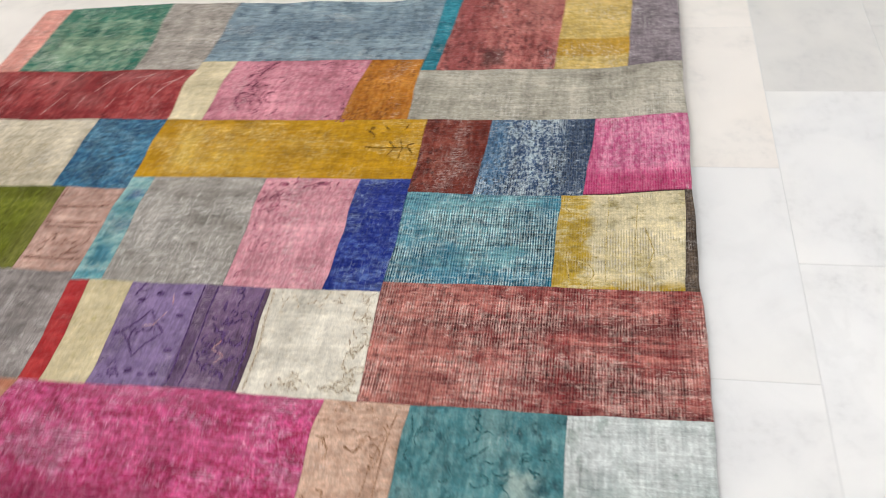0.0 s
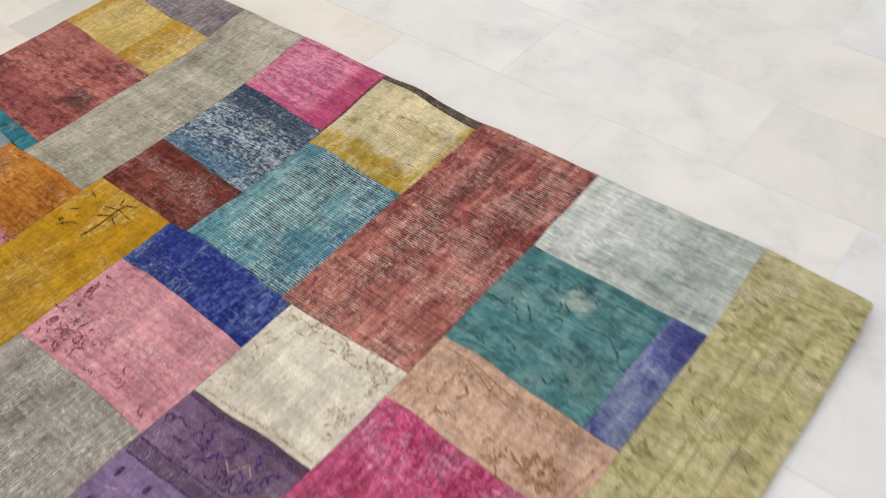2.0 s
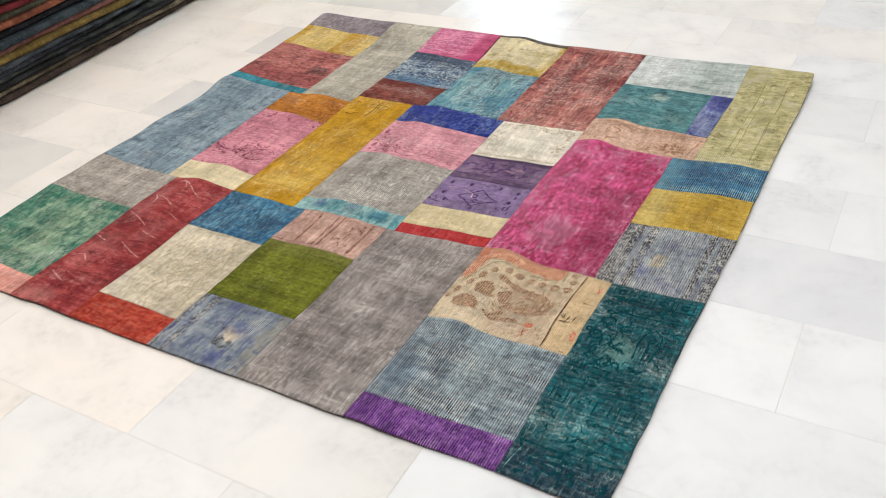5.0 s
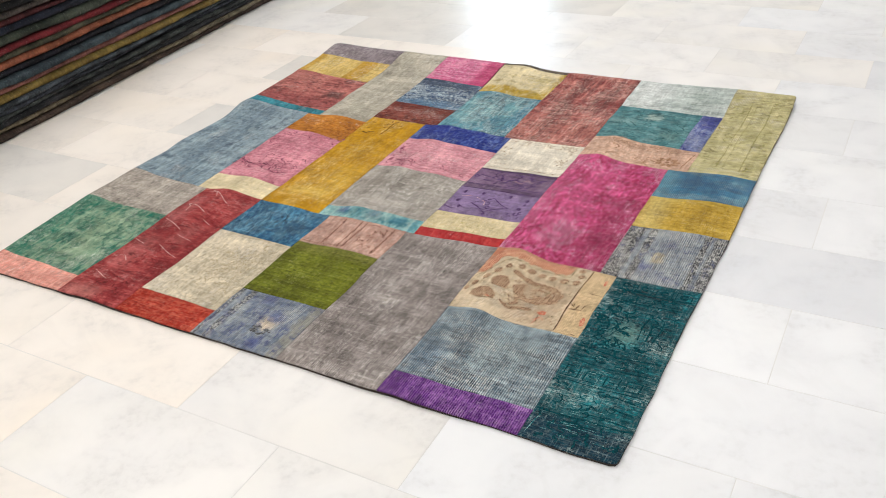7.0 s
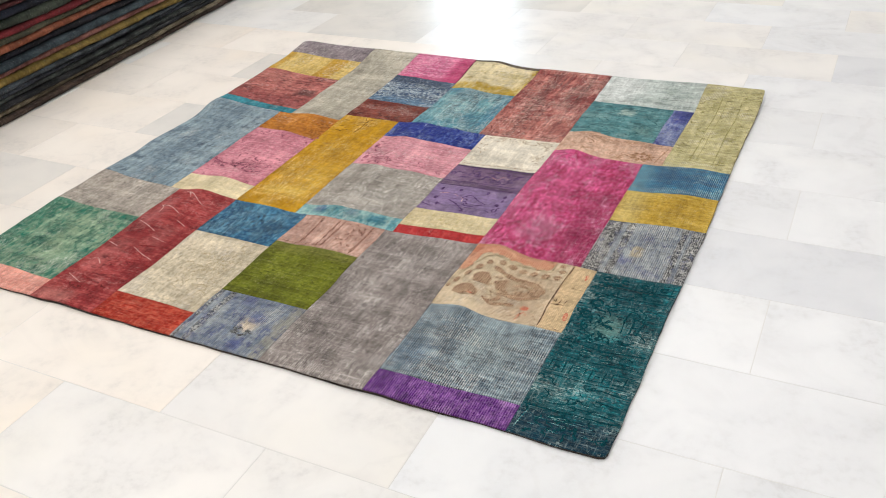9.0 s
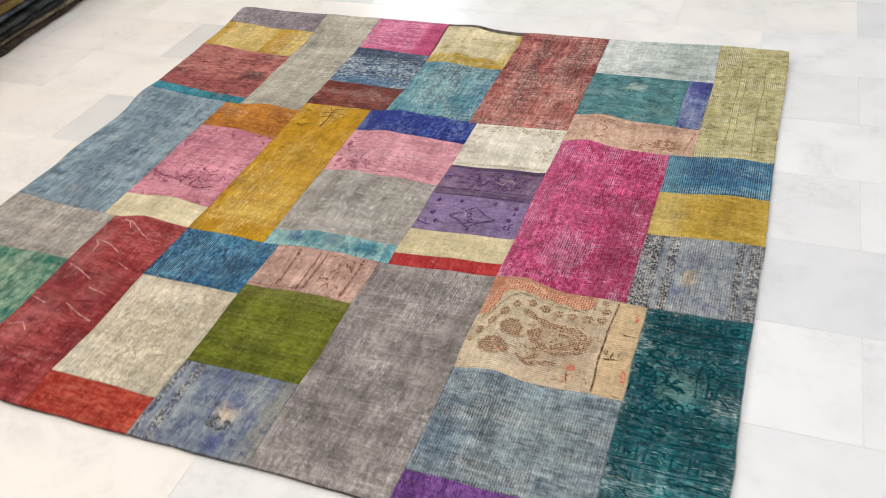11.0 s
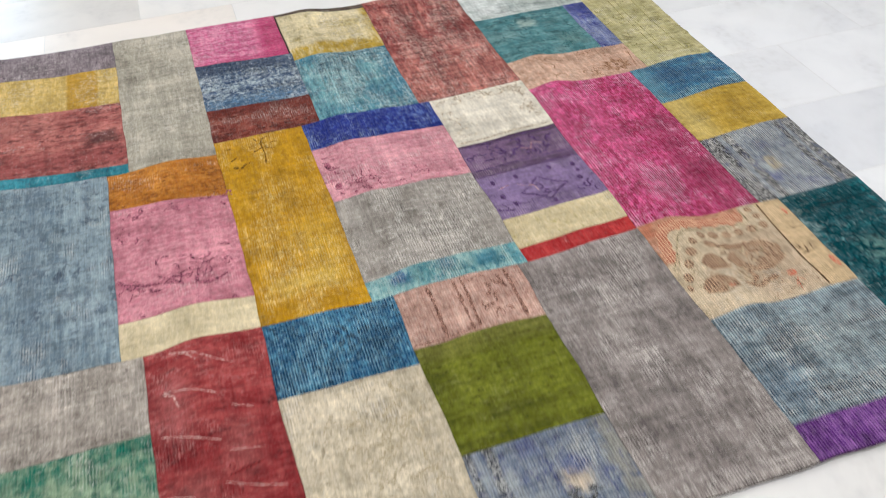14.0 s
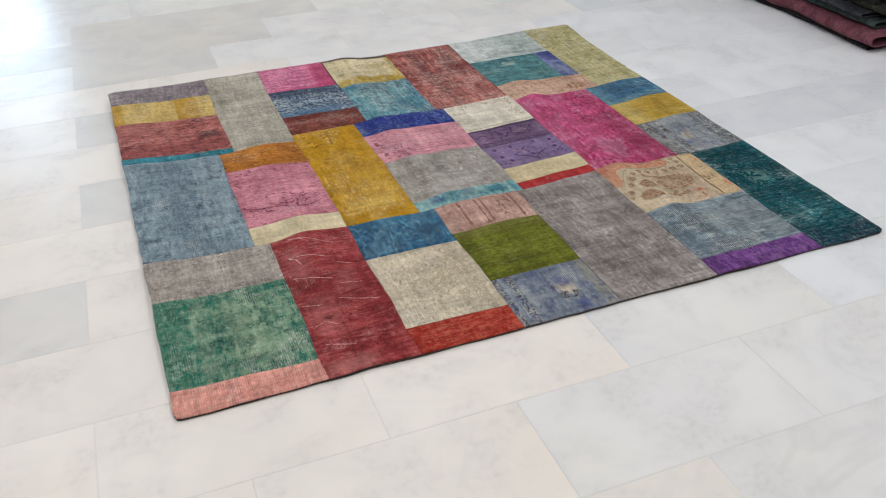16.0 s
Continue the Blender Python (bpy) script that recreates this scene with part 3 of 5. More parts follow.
patch(wool("orange_red", D(160, 34, 20), D(188, 84, 62), D(120, 20, 16), 0.45, 0.35, "Y", 0.3, "X", ribbed=0.15, ribs_show=0.4, threads=0.5, contrast=0.08, bars=0.4, pale=srgb(214, 140, 120)), "orange red edge patch", (C2, C3C), (0, 0), (0.106, 0.100))
# fourth strip
C4, C4B, C4C = 1.132, 1.160, 1.135
patch(wool("umber", D(78, 64, 52), D(112, 96, 80), D(46, 36, 30), 0.45, 0.4, "X", 0.4, ribbed=0.2, ribs_show=0.4), "dark umber edge strip", (0.853, C4), (1.968, 1.958), (2.008, 1.994))
M_STRAW = wool("straw", D(190, 156, 40), D(212, 196, 148), D(150, 130, 60), 0.36, 0.25, "X", 0.4, "Y", 16, zones=[(0.80, 1.105, 1.765, 2.1, 0.014, D(226, 212, 172), 0.95), (0.98, 1.09, 1.80, 1.90, 0.02, D(212, 190, 120), 0.5)], ribbed=0.15)
straw_patch = patch(M_STRAW, "straw and mustard patch with thin dark lines", (0.858, C4), (1.700, 1.692), (1.968, 1.958))
patch(wool("turquoise", D(0, 100, 130), D(104, 164, 172), D(0, 70, 104), 0.6, 0.35, "X", 0.55, "Y", 28, zones=[(1.08, 1.3, 1.2, 1.8, 0.02, D(8, 104, 134), 0.85), (0.8, 1.2, 1.655, 1.8, 0.015, D(14, 110, 138), 0.8), (1.0, 1.05, 1.3, 1.48, 0.02, D(24, 116, 144), 0.65), (0.88, 1.0, 1.3, 1.40, 0.03, D(24, 116, 144), 0.5)], plaid=0.5, ribbed=0.25, ribs_show=0.9, pale=srgb(206, 226, 224), fleck=0.8, threads=0.8, furrow=0.3, bars=0.3, weights=(0.58, 0.26, 0.16)), "turquoise patch worn pale in its middle", (C3, C4), (1.350, 1.344), (1.700, 1.692))
patch(wool("royal_blue", D(14, 34, 126), D(80, 104, 166), D(6, 14, 84), 0.32, 0.35, "Y", 0.3, "Y", 50, plaid=0.25, ribbed=0.1, ribs_show=0.4, pale=srgb(176, 194, 220), fleck=0.45, threads=0.3, contrast=0.10, zones=[(0.8, 0.98, 1.24, 1.36, 0.03, D(16, 34, 124), 0.7)]), "royal blue patch", (C3B, C4B), (1.226, 1.218), (1.350, 1.344))
M_BLUSH = wool("blush_pink", D(207, 137, 149), D(217, 158, 167), D(170, 92, 112), 0.5, 0.25, "Y", 0.25, "X", ribbed=0.12, ribs_show=0.25, fleck=0.2)
blush_patch = patch(M_BLUSH, "blush pink patch with dark corner figures", (C3B, C4B), (0.994, 0.996), (1.226, 1.218))
patch(wool("stone_grey", D(146, 139, 130), D(164, 157, 149), D(126, 119, 110), 0.5, 0.25, "Y", 0.5, "Y", 22, plaid=0.20, ribbed=0.10, ribs_show=0.5, fleck=0.75, threads=0.4, contrast=0.14, pit=0.6, pale=srgb(230, 224, 216), weights=(0.55, 0.28, 0.17)), "stone grey patch with white threads", (C3B, C4B), (0.700, 0.716), (0.994, 0.996))
patch(wool("aqua", D(122, 172, 174), D(162, 196, 192), D(40, 116, 136), 0.45, 0.55, "Y", 0.25, "Y", 30, zones=[(0.86, 0.90, 0.66, 0.70, 0.012, D(40, 82, 140), 0.8), (0.93, 0.955, 0.66, 0.72, 0.010, D(60, 140, 152), 0.7), (0.97, 1.0, 0.67, 0.72, 0.012, D(50, 110, 138), 0.8), (1.05, 1.10, 0.66, 0.70, 0.012, D(50, 126, 150), 0.8), (1.125, 1.15, 0.64, 0.72, 0.01, D(60, 140, 154), 0.7)], ribbed=0.1, threads=0.3), "narrow aqua strip", (C3B, C4B), (0.640, 0.642), (0.700, 0.716))
M_PEACH = wool("dusty_peach", D(198, 154, 138), D(212, 176, 160), D(158, 112, 98), 0.5, 0.25, "Y", 0.25, "Y", ribbed=0.3)
peach_patch = patch(M_PEACH, "dusty peach patch with brown stripes", (C3C, C4C), (0.480, 0.484), (0.640, 0.642))
patch(wool("olive_green", D(94, 100, 10), D(116, 122, 34), D(62, 68, 6), 0.45, 0.35, "Y", 0.15, "X", ribs_show=0.25, fleck=0.5, contrast=0.11, threads=0.3, bars=0.35, pale=srgb(176, 174, 110), zones=[(0.85, 1.14, 0.44, 0.5, 0.02, D(122, 120, 56), 0.6)], plaid=0.18), "olive green patch", (C3C, C4C), (0.215, 0.218), (0.480, 0.484))
M_SLATE = wool("slate_blue", D(116, 130, 152), D(152, 160, 164), D(64, 76, 124), 0.5, 0.5, "Y", 0.35, "Y", 24, zones=[(1.0, 1.05, 0.085, 0.125, 0.012, D(222, 204, 178), 0.9), (1.10, 1.2, -0.1, 0.3, 0.01, D(152, 148, 132), 0.7), (1.02, 1.06, 0.005, 0.045, 0.012, D(58, 74, 140), 0.75), (1.01, 1.06, 0.12, 0.155, 0.014, D(78, 92, 146), 0.7), (0.95, 0.985, 0.175, 0.21, 0.012, D(84, 92, 146), 0.6)], pepper=[(0.858, 0.872, -0.1, 0.3, 0.003, 0.8), (0.892, 0.912, -0.1, 0.3, 0.004, 0.85)], grid=0.25, plaid=0.25, ribbed=0.25, ribs_show=0.6, contrast=0.12, weights=(0.5, 0.25, 0.25))
slate_patch = patch(M_SLATE, "slate blue patch with a dark border", (C3C, C4C), (0, 0), (0.215, 0.218))
# fifth strip
C5 = 1.428
patch(wool("faded_red", D(142, 42, 44), D(186, 110, 100), D(88, 20, 26), 0.5, 0.45, "X", 0.55, "Y", 34, zones=[(1.22, 1.245, 1.3, 2.1, 0.006, D(94, 30, 34), 0.7), (1.27, 1.285, 1.3, 2.1, 0.005, D(96, 34, 36), 0.55), (1.36, 1.375, 1.4, 2.1, 0.006, D(104, 34, 38), 0.5), (1.1, 1.5, 1.3, 1.52, 0.08, D(198, 130, 116), 0.4)], plaid=0.5, contrast=0.08, ribbed=0.25, pale=srgb(224, 190, 178), fleck=0.8, ribs_show=0.7, furrow=0.15, bars=0.75, threads=0.55, pit=0.6, weights=(0.60, 0.26, 0.14)), "large faded red patch with dark streaks", (C4, C5), (1.344, 1.350), (1.994, 1.994))
ivory_patch = patch(wool("ivory", D(230, 221, 202), D(238, 231, 215), D(204, 188, 160), 0.5, 0.25, "Y", 0.1, ribs_show=0.2, fleck=0.05, contrast=0.16, plaid=0.08, nap_depth=0.13), "ivory patch", (C4B, C5), (1.105, 1.116), (1.344, 1.350))
M_PURP = wool("lavender", D(128, 106, 148), D(142, 120, 160), D(96, 74, 114), 0.5, 0.25, "Y", 0.3, "X", contrast=0.14, threads=0.3, wear=[(1.16, 1.26, 0.79, 0.84, 0.02, 0.5), (1.30, 1.43, 0.99, 1.08, 0.03, 0.6)], pale=srgb(196, 178, 190), zones=[(1.1, 1.5, 0.962, 0.990, 0.004, D(88, 62, 92), 0.85), (1.1, 1.5, 1.092, 1.2, 0.006, D(78, 54, 66), 0.9), (1.1, 1.5, 0.99, 1.092, 0.004, D(116, 86, 116), 0.8)], ribbed=0.1, ribs_show=0.6)
purple_patch = patch(M_PURP, "lavender purple patch with dark figures", (C4B, C5), (0.792, 0.802), (1.105, 1.116))
patch(wool("butter", D(206, 188, 144), D(214, 200, 164), D(180, 166, 108), 0.5, 0.2, "Y", 0.1, ribs_show=0.3, fleck=0.1, contrast=0.15, plaid=0.08, nap_depth=0.14), "butter cream patch", (C4B, C5), (0.688, 0.704), (0.792, 0.802))
patch(wool("scarlet", D(166, 30, 34), D(182, 62, 60), None, 0.4, 0.2, "Y", 0.15, ribbed=0.1, ribs_show=0.25, fleck=0.15, contrast=0.14), "narrow scarlet strip", (C4B, C5), (0.641, 0.656), (0.688, 0.704))
patch(wool("ash_grey", D(130, 121, 117), D(158, 149, 144), D(104, 95, 93), 0.5, 0.3, "Y", 0.45, "Y", 20, plaid=0.24, ribbed=0.10, ribs_show=0.5, fleck=0.6, threads=0.45, bars=0.3, contrast=0.13, pit=0.5, pale=srgb(214, 206, 200), weights=(0.55, 0.28, 0.17)), "long ash grey patch", (C4C, C5), (0, 0), (0.641, 0.656))
# sixth strip
C6, C6B, C6C = 1.792, 1.732, 1.780
patch(wool("pale_aqua", D(182, 194, 190), D(216, 221, 217), D(156, 168, 160), 0.55, 0.3, "X", 0.3, "X", 12, zones=[(1.60, 1.8, 1.76, 1.98, 0.06, D(166, 180, 172), 0.55), (1.44, 1.54, 1.72, 2.0, 0.05, D(222, 225, 222), 0.6)], plaid=0.25, ribbed=0.1, ribs_show=0.25, contrast=0.14, threads=0.4, pale=srgb(232, 234, 230)), "pale aqua patch, nearly white in places", (C5, C6), (1.738, 1.738), (1.994, 2.0))
mid_teal_patch = patch(wool("mid_teal", D(76, 132, 138), D(118, 158, 158), D(30, 76, 84), 0.40, 0.45, "X", 0.2, "X", 16, contrast=0.13, zones=[(1.555, 1.605, 1.645, 1.70, 0.014, D(168, 188, 180), 0.9), (1.43, 1.53, 1.58, 1.62, 0.02, D(128, 160, 158), 0.6), (1.59, 1.63, 1.455, 1.485, 0.012, D(140, 170, 168), 0.6), (1.64, 1.70, 1.49, 1.56, 0.025, D(98, 128, 122), 0.6)], ribs_show=0.2, fleck=0.15), "teal patch with dark figures", (C5, 1.722), (1.452, 1.445), (1.738, 1.738))
patch(wool("cornflower", D(80, 98, 160), D(140, 152, 186), D(30, 42, 130), 0.50, 0.6, "X", 0.4, "Y", 26, ribbed=0.25, plaid=0.3, threads=0.3, zones=[(1.735, 1.9, 1.63, 1.8, 0.02, D(30, 46, 132), 0.85), (1.7, 1.9, 1.4, 1.58, 0.03, D(124, 136, 176), 0.6)]), "small cornflower blue strip", (1.722, C6), (1.445, 1.443), (1.738, 1.738))
M_APR = wool("apricot", D(208, 168, 144), D(218, 184, 162), D(170, 128, 100), 0.5, 0.2, "X", 0.15, ribs_show=0.25, fleck=0.15)
apricot_patch = patch(M_APR, "pale apricot patch with faint brown figures", (C5, C6), (1.290, 1.284), (1.452, 1.443))
patch(wool("magenta", D(164, 0, 74), D(212, 80, 138), D(124, 0, 56), 0.46, 0.3, "Y", 0.4, "Y", 40, zones=[(1.63, 1.8, 0.6, 1.05, 0.05, D(140, 8, 66), 0.7), (1.4, 1.47, 0.80, 1.3, 0.03, D(220, 100, 146), 0.45), (1.51, 1.57, 0.7, 1.2, 0.03, D(222, 104, 150), 0.35)], ribbed=0.25, ribs_show=0.7, fleck=0.7, threads=0.45, pale=srgb(238, 184, 208), contrast=0.045, weights=(0.26, 0.26, 0.48), plaid=0.25), "large magenta patch, mottled", (C5, C6B), (0.660, 0.640), (1.290, 1.284))
M_TAN = wool("tan", D(222, 200, 166), D(232, 214, 184), None, 0.5, 0.2, "X", 0.2, ribs_show=0.6, contrast=0.14, zones=[(1.43, 1.67, 0.612, 0.66, 0.006, D(200, 120, 86), 0.7), (1.40, 1.455, 0.52, 0.66, 0.01, D(200, 116, 84), 0.7), (1.56, 1.71, 0.36, 0.56, 0.03, D(206, 180, 152), 0.6), (1.716, 1.79, 0.2, 0.7, 0.003, D(222, 192, 146), 0.8)], ribbed=0.10, fleck=0.15, grid=0.38)
tan_patch = patch(M_TAN, "tan patch with woven leaf figures and an orange border", (C5, C6C), (0.350, 0.354), (0.660, 0.636))
patch(wool("blue_grey", D(72, 100, 118), D(140, 160, 168), D(34, 52, 68), 0.5, 0.5, "Y", 0.5, "X", 30, plaid=0.36, contrast=0.09, ribbed=0.45, ribs_show=0.9, furrow=0.45, threads=0.4, weights=(0.5, 0.28, 0.22), zones=[(1.56, 1.72, 0.16, 0.30, 0.06, D(152, 168, 168), 0.5), (1.4, 1.52, 0.1, 0.20, 0.03, D(72, 110, 140), 0.4)]), "blue grey patch with pale threads", (C5, C6C), (0.078, 0.082), (0.350, 0.354))
patch(wool("violet", D(92, 26, 124), D(146, 92, 166), D(56, 10, 86), 0.44, 0.45, "Y", 0.4, "Y", 34, ribbed=0.35, ribs_show=0.8, furrow=0.35, fleck=0.6, pale=srgb(196, 160, 206)), "violet edge patch", (C5, C6C), (0, 0), (0.078, 0.082))
# seventh strip
M_OLV = wool("olive_yellow", D(188, 178, 122), D(206, 198, 150), D(128, 118, 68), 0.5, 0.35, "Y", 0.3, "X", 26, ribbed=0.12, ribs_show=0.8, fleck=0.4, contrast=0.12, threads=0.35, furrow=0.15)
olive_patch = patch(M_OLV, "olive yellow patch with dark stripes", (C6, 2.0), (1.290, 1.300), (2.0, 2.0))
patch(wool("petrol_blue", D(0, 88, 134), D(44, 132, 164), D(0, 48, 88), 0.42, 0.4, "Y", 0.45, "X", 20, zones=[(1.7, 2.1, 1.18, 1.25, 0.03, D(4, 78, 124), 0.7), (1.72, 1.78, 1.1, 1.29, 0.03, D(110, 164, 174), 0.5)], plaid=0.28, ribbed=0.4, ribs_show=0.9, furrow=0.4, fleck=0.5, bars=0.5, threads=0.3, pale=srgb(176, 206, 210), weights=(0.5, 0.28, 0.22)), "petrol blue patch", (C6B, 2.0), (1.098, 1.118), (1.288, 1.300))
patch(wool("mustard", D(184, 148, 40), D(204, 174, 84), D(160, 126, 34), 0.42, 0.25, "Y", 0.3, "X", contrast=0.16, ribbed=0.08, ribs_show=0.5, fleck=0.3, threads=0.3, pale=srgb(232, 212, 160), zones=[(1.73, 1.80, 0.9, 1.12, 0.04, D(212, 190, 120), 0.7), (1.85, 1.95, 0.97, 1.08, 0.05, D(176, 138, 34), 0.5)]), "mustard yellow patch", (C6B, 2.0), (0.908, 0.926), (1.098, 1.118))
M_GB = wool("grey_blue", D(126, 138, 152), D(160, 168, 172), D(80, 90, 124), 0.5, 0.4, "Y", 0.45, "Y", 30, pepper=[(1.725, 1.782, 0.6, 1, 0.004, 1.0), (1.796, 1.818, 0.6, 1, 0.003, 1.0), (1.948, 1.966, 0.6, 1, 0.003, 0.9), (1.976, 2.1, 0.6, 1, 0.004, 0.85)], zones=[(1.84, 1.872, 0.742, 0.79, 0.006, D(190, 172, 132), 0.8), (1.85, 1.885, 0.82, 0.85, 0.012, D(88, 96, 150), 0.6), (1.815, 1.845, 0.70, 0.73, 0.012, D(86, 92, 152), 0.7), (1.88, 1.92, 0.66, 0.69, 0.014, D(98, 104, 154), 0.5)], grid=0.4, plaid=0.25, ribbed=0.35, ribs_show=0.7, threads=0.4, weights=(0.5, 0.25, 0.25))
patch(M_GB, "grey blue patch with dark woven borders", (C6B, 2.0), (0.636, 0.650), (0.908, 0.926))
teal_patch = patch(wool("deep_teal", D(0, 78, 88), D(0, 122, 130), D(0, 24, 40), 0.36, 0.5, "X", 0.35, "X", 40, threads=0.3, plaid=0.30, contrast=0.05, ribbed=0.1, ribs_show=0.25, fleck=0.45, zones=[(1.7, 2.1, -0.1, 0.085, 0.02, D(0, 30, 58), 0.75), (1.85, 1.91, 0.38, 0.45, 0.03, D(124, 168, 158), 0.7), (1.82, 1.93, 0.12, 0.22, 0.04, D(40, 126, 134), 0.5), (1.7, 2.1, 0.575, 0.585, 0.004, D(2, 30, 40), 0.6)], pale=srgb(206, 226, 220), weights=(0.45, 0.3, 0.25)), "deep teal patch with darker figures", (C6C, 2.0), (0, 0), (0.636, 0.650))

# ---- woven figures left on the patches ----
def figure(owner, material, strokes, dots=(), fills=(), lift=0.0012):
    """Ribbons and spots that lie on a patch, each a piece of its own. strokes: (points, width); dots: (u, v, ru, rv); fills: outlines."""
    def at(bm, u, v):
        x, y = rug_point(u, v)
        return bm.verts.new((x, y, rug_height(x, y) + lift))

    for pts, width in strokes:
        bm = bmesh.new()
        fine = [pts[0]]
        for (ax, ay), (bx, by) in zip(pts, pts[1:]):
            steps = max(1, int(math.hypot(bx - ax, by - ay) / 0.008))
            fine += [(ax + (bx - ax) * i / steps, ay + (by - ay) * i / steps) for i in range(1, steps + 1)]
        prev = None
        for i, (u, v) in enumerate(fine):
            a, b = fine[max(i - 1, 0)], fine[min(i + 1, len(fine) - 1)]
            d = Vector((b[0] - a[0], b[1] - a[1]))
            d = d.normalized() if d.length else Vector((1, 0))
            w = width * 0.5 * max(0.25, 0.9 + 0.9 * noise.noise((u * 90, v * 90, width * 900))) * (0.45 if i in (0, len(fine) - 1) else 1.0)
            pair = at(bm, u - d.y * w, v + d.x * w), at(bm, u + d.y * w, v - d.x * w)
            if prev:
                bm.faces.new((prev[1], pair[1], pair[0], prev[0]))
            prev = pair
        part("woven_line", bm, material, owner)
    for outline in fills:
        bm = bmesh.new()
        cu, cv = (sum(p[a] for p in outline) / len(outline) for a in (0, 1))
        rings = [[at(bm, cu + (u - cu) * s, cv + (v - cv) * s) for u, v in outline[:-1]] for s in (1.0, 0.66, 0.33)]
        for a, b in zip(rings, rings[1:]):
            for i in range(len(a)):
                k = (i + 1) % len(a)
                bm.faces.new((a[i], a[k], b[k], b[i]))
        bm.faces.new(rings[-1])
        part("woven_leaf", bm, material, owner)
    for u, v, ru, rv in dots:
        bm = bmesh.new()
        bm.faces.new([at(bm, u + ru * math.cos(a) * (0.8 + 0.35 * noise.noise((u * 90, v * 90, a))), v + rv * math.sin(a)) for a in np.arange(0, 6.2, 0.7)])
        part("woven_spot", bm, material, owner)


def arc(cx, cy, r, a0, a1, sy=1.0, grow=0.0, n=14):
    return [(cx + (r + grow * i / n) * math.cos(radians(a0 + (a1 - a0) * i / n)), cy + sy * (r + grow * i / n) * math.sin(radians(a0 + (a1 - a0) * i / n))) for i in range(n + 1)]


def scrolls(seed, x0, x1, y0, y1, count, size, width):
    """A loose run of broken squiggles, as worn floral borders leave them."""
    rnd = random.Random(seed)
    out = []
    for _ in range(count):
        u, v, a = rnd.uniform(x0, x1), rnd.uniform(y0, y1), rnd.uniform(0, 6.28)
        turn = rnd.choice((-1, 1)) * rnd.uniform(0.2, 0.75)
        pts = [(u, v)]
        for _ in range(rnd.randint(3, 9)):
            a += turn + rnd.uniform(-0.5, 0.5)
            turn *= rnd.choice((1, 1, 1, -1))
            step = size * rnd.uniform(0.22, 0.45)
            u, v = min(max(u + step * math.cos(a), x0 - size), x1 + size), min(max(v + step * math.sin(a), y0 - size), y1 + size)
            pts.append((u, v))
        out.append((pts, width * rnd.uniform(0.5, 1.35)))
    return out


def leaf(cx, cy, long, wide, angle):
    c, si = math.cos(radians(angle)), math.sin(radians(angle))
    pts = [(long * math.cos(t), wide * math.sin(t) * (1 - 0.4 * math.cos(t))) for t in np.arange(0, 6.5, 0.42)]
    return [(cx + c * x - si * y, cy + si * x + c * y) for x, y in pts]


INK_PLUM = inked("figure_plum", D(86, 44, 62), D(204, 122, 142), 0.55)
figure(pink_patch, INK_PLUM, [([(0.318, 0.885), (0.335, 0.862), (0.345, 0.868)], 0.009), ([(0.345, 0.862), (0.372, 0.850), (0.395, 0.850)], 0.008), ([(0.378, 0.842), (0.386, 0.826), (0.405, 0.822)], 0.008), ([(0.41, 0.838), (0.432, 0.852), (0.455, 0.844), (0.472, 0.850)], 0.007),
                              ([(0.478, 0.838), (0.482, 0.815), (0.505, 0.812), (0.528, 0.820), (0.545, 0.834)], 0.009), ([(0.505, 0.834), (0.518, 0.826)], 0.006), (arc(0.495, 0.905, 0.020, 150, 380, 0.7), 0.005), (arc(0.415, 0.915, 0.016, 30, 220, 0.8), 0.004), ([(0.47, 0.885), (0.50, 0.875), (0.53, 0.890)], 0.004)]
       + scrolls(1, 0.32, 0.56, 0.825, 0.872, 30, 0.015, 0.0036) + scrolls(2, 0.40, 0.56, 0.87, 0.93, 9, 0.014, 0.0032) + scrolls(3, 0.32, 0.38, 1.00, 1.12, 12, 0.013, 0.004) + scrolls(4, 0.36, 0.58, 1.09, 1.12, 16, 0.012, 0.004), [(0.362, 0.757, 0.007, 0.004), (0.545, 0.752, 0.006, 0.004)])
figure(blush_patch, INK_PLUM, scrolls(5, 0.82, 0.95, 1.005, 1.07, 34, 0.013, 0.003) + scrolls(6, 0.82, 0.85, 1.08, 1.2, 6, 0.012, 0.004) + scrolls(7, 0.93, 1.13, 1.005, 1.05, 8, 0.012, 0.003),
       [(0.835, 1.14, 0.010, 0.014), (0.84, 1.05, 0.012, 0.010)])
INK_BROWN = inked("figure_brown", D(84, 62, 24), D(186, 136, 24), 0.6)
figure(gold_patch, INK_BROWN, [([(0.695, 1.21), (0.70, 1.25), (0.698, 1.30), (0.702, 1.325)], 0.005), ([(0.665, 1.295), (0.70, 1.305), (0.74, 1.30)], 0.005), ([(0.672, 1.268), (0.70, 1.285), (0.728, 1.272)], 0.004),
                               ([(0.625, 1.20), (0.645, 1.225), (0.66, 1.228)], 0.006), ([(0.61, 1.245), (0.63, 1.262)], 0.005), ([(0.68, 1.335), (0.69, 1.315), (0.72, 1.332)], 0.004), ([(0.60, 1.31), (0.63, 1.30)], 0.004)],
       [(0.62, 1.215, 0.008, 0.006)])
INK_VIOLET = inked("figure_violet", D(62, 40, 76), D(120, 92, 142), 0.6)
diamond = [(1.235, 0.868), (1.265, 0.885), (1.295, 0.915), (1.325, 0.885), (1.355, 0.868), (1.325, 0.850), (1.295, 0.822), (1.265, 0.850), (1.235, 0.868)]
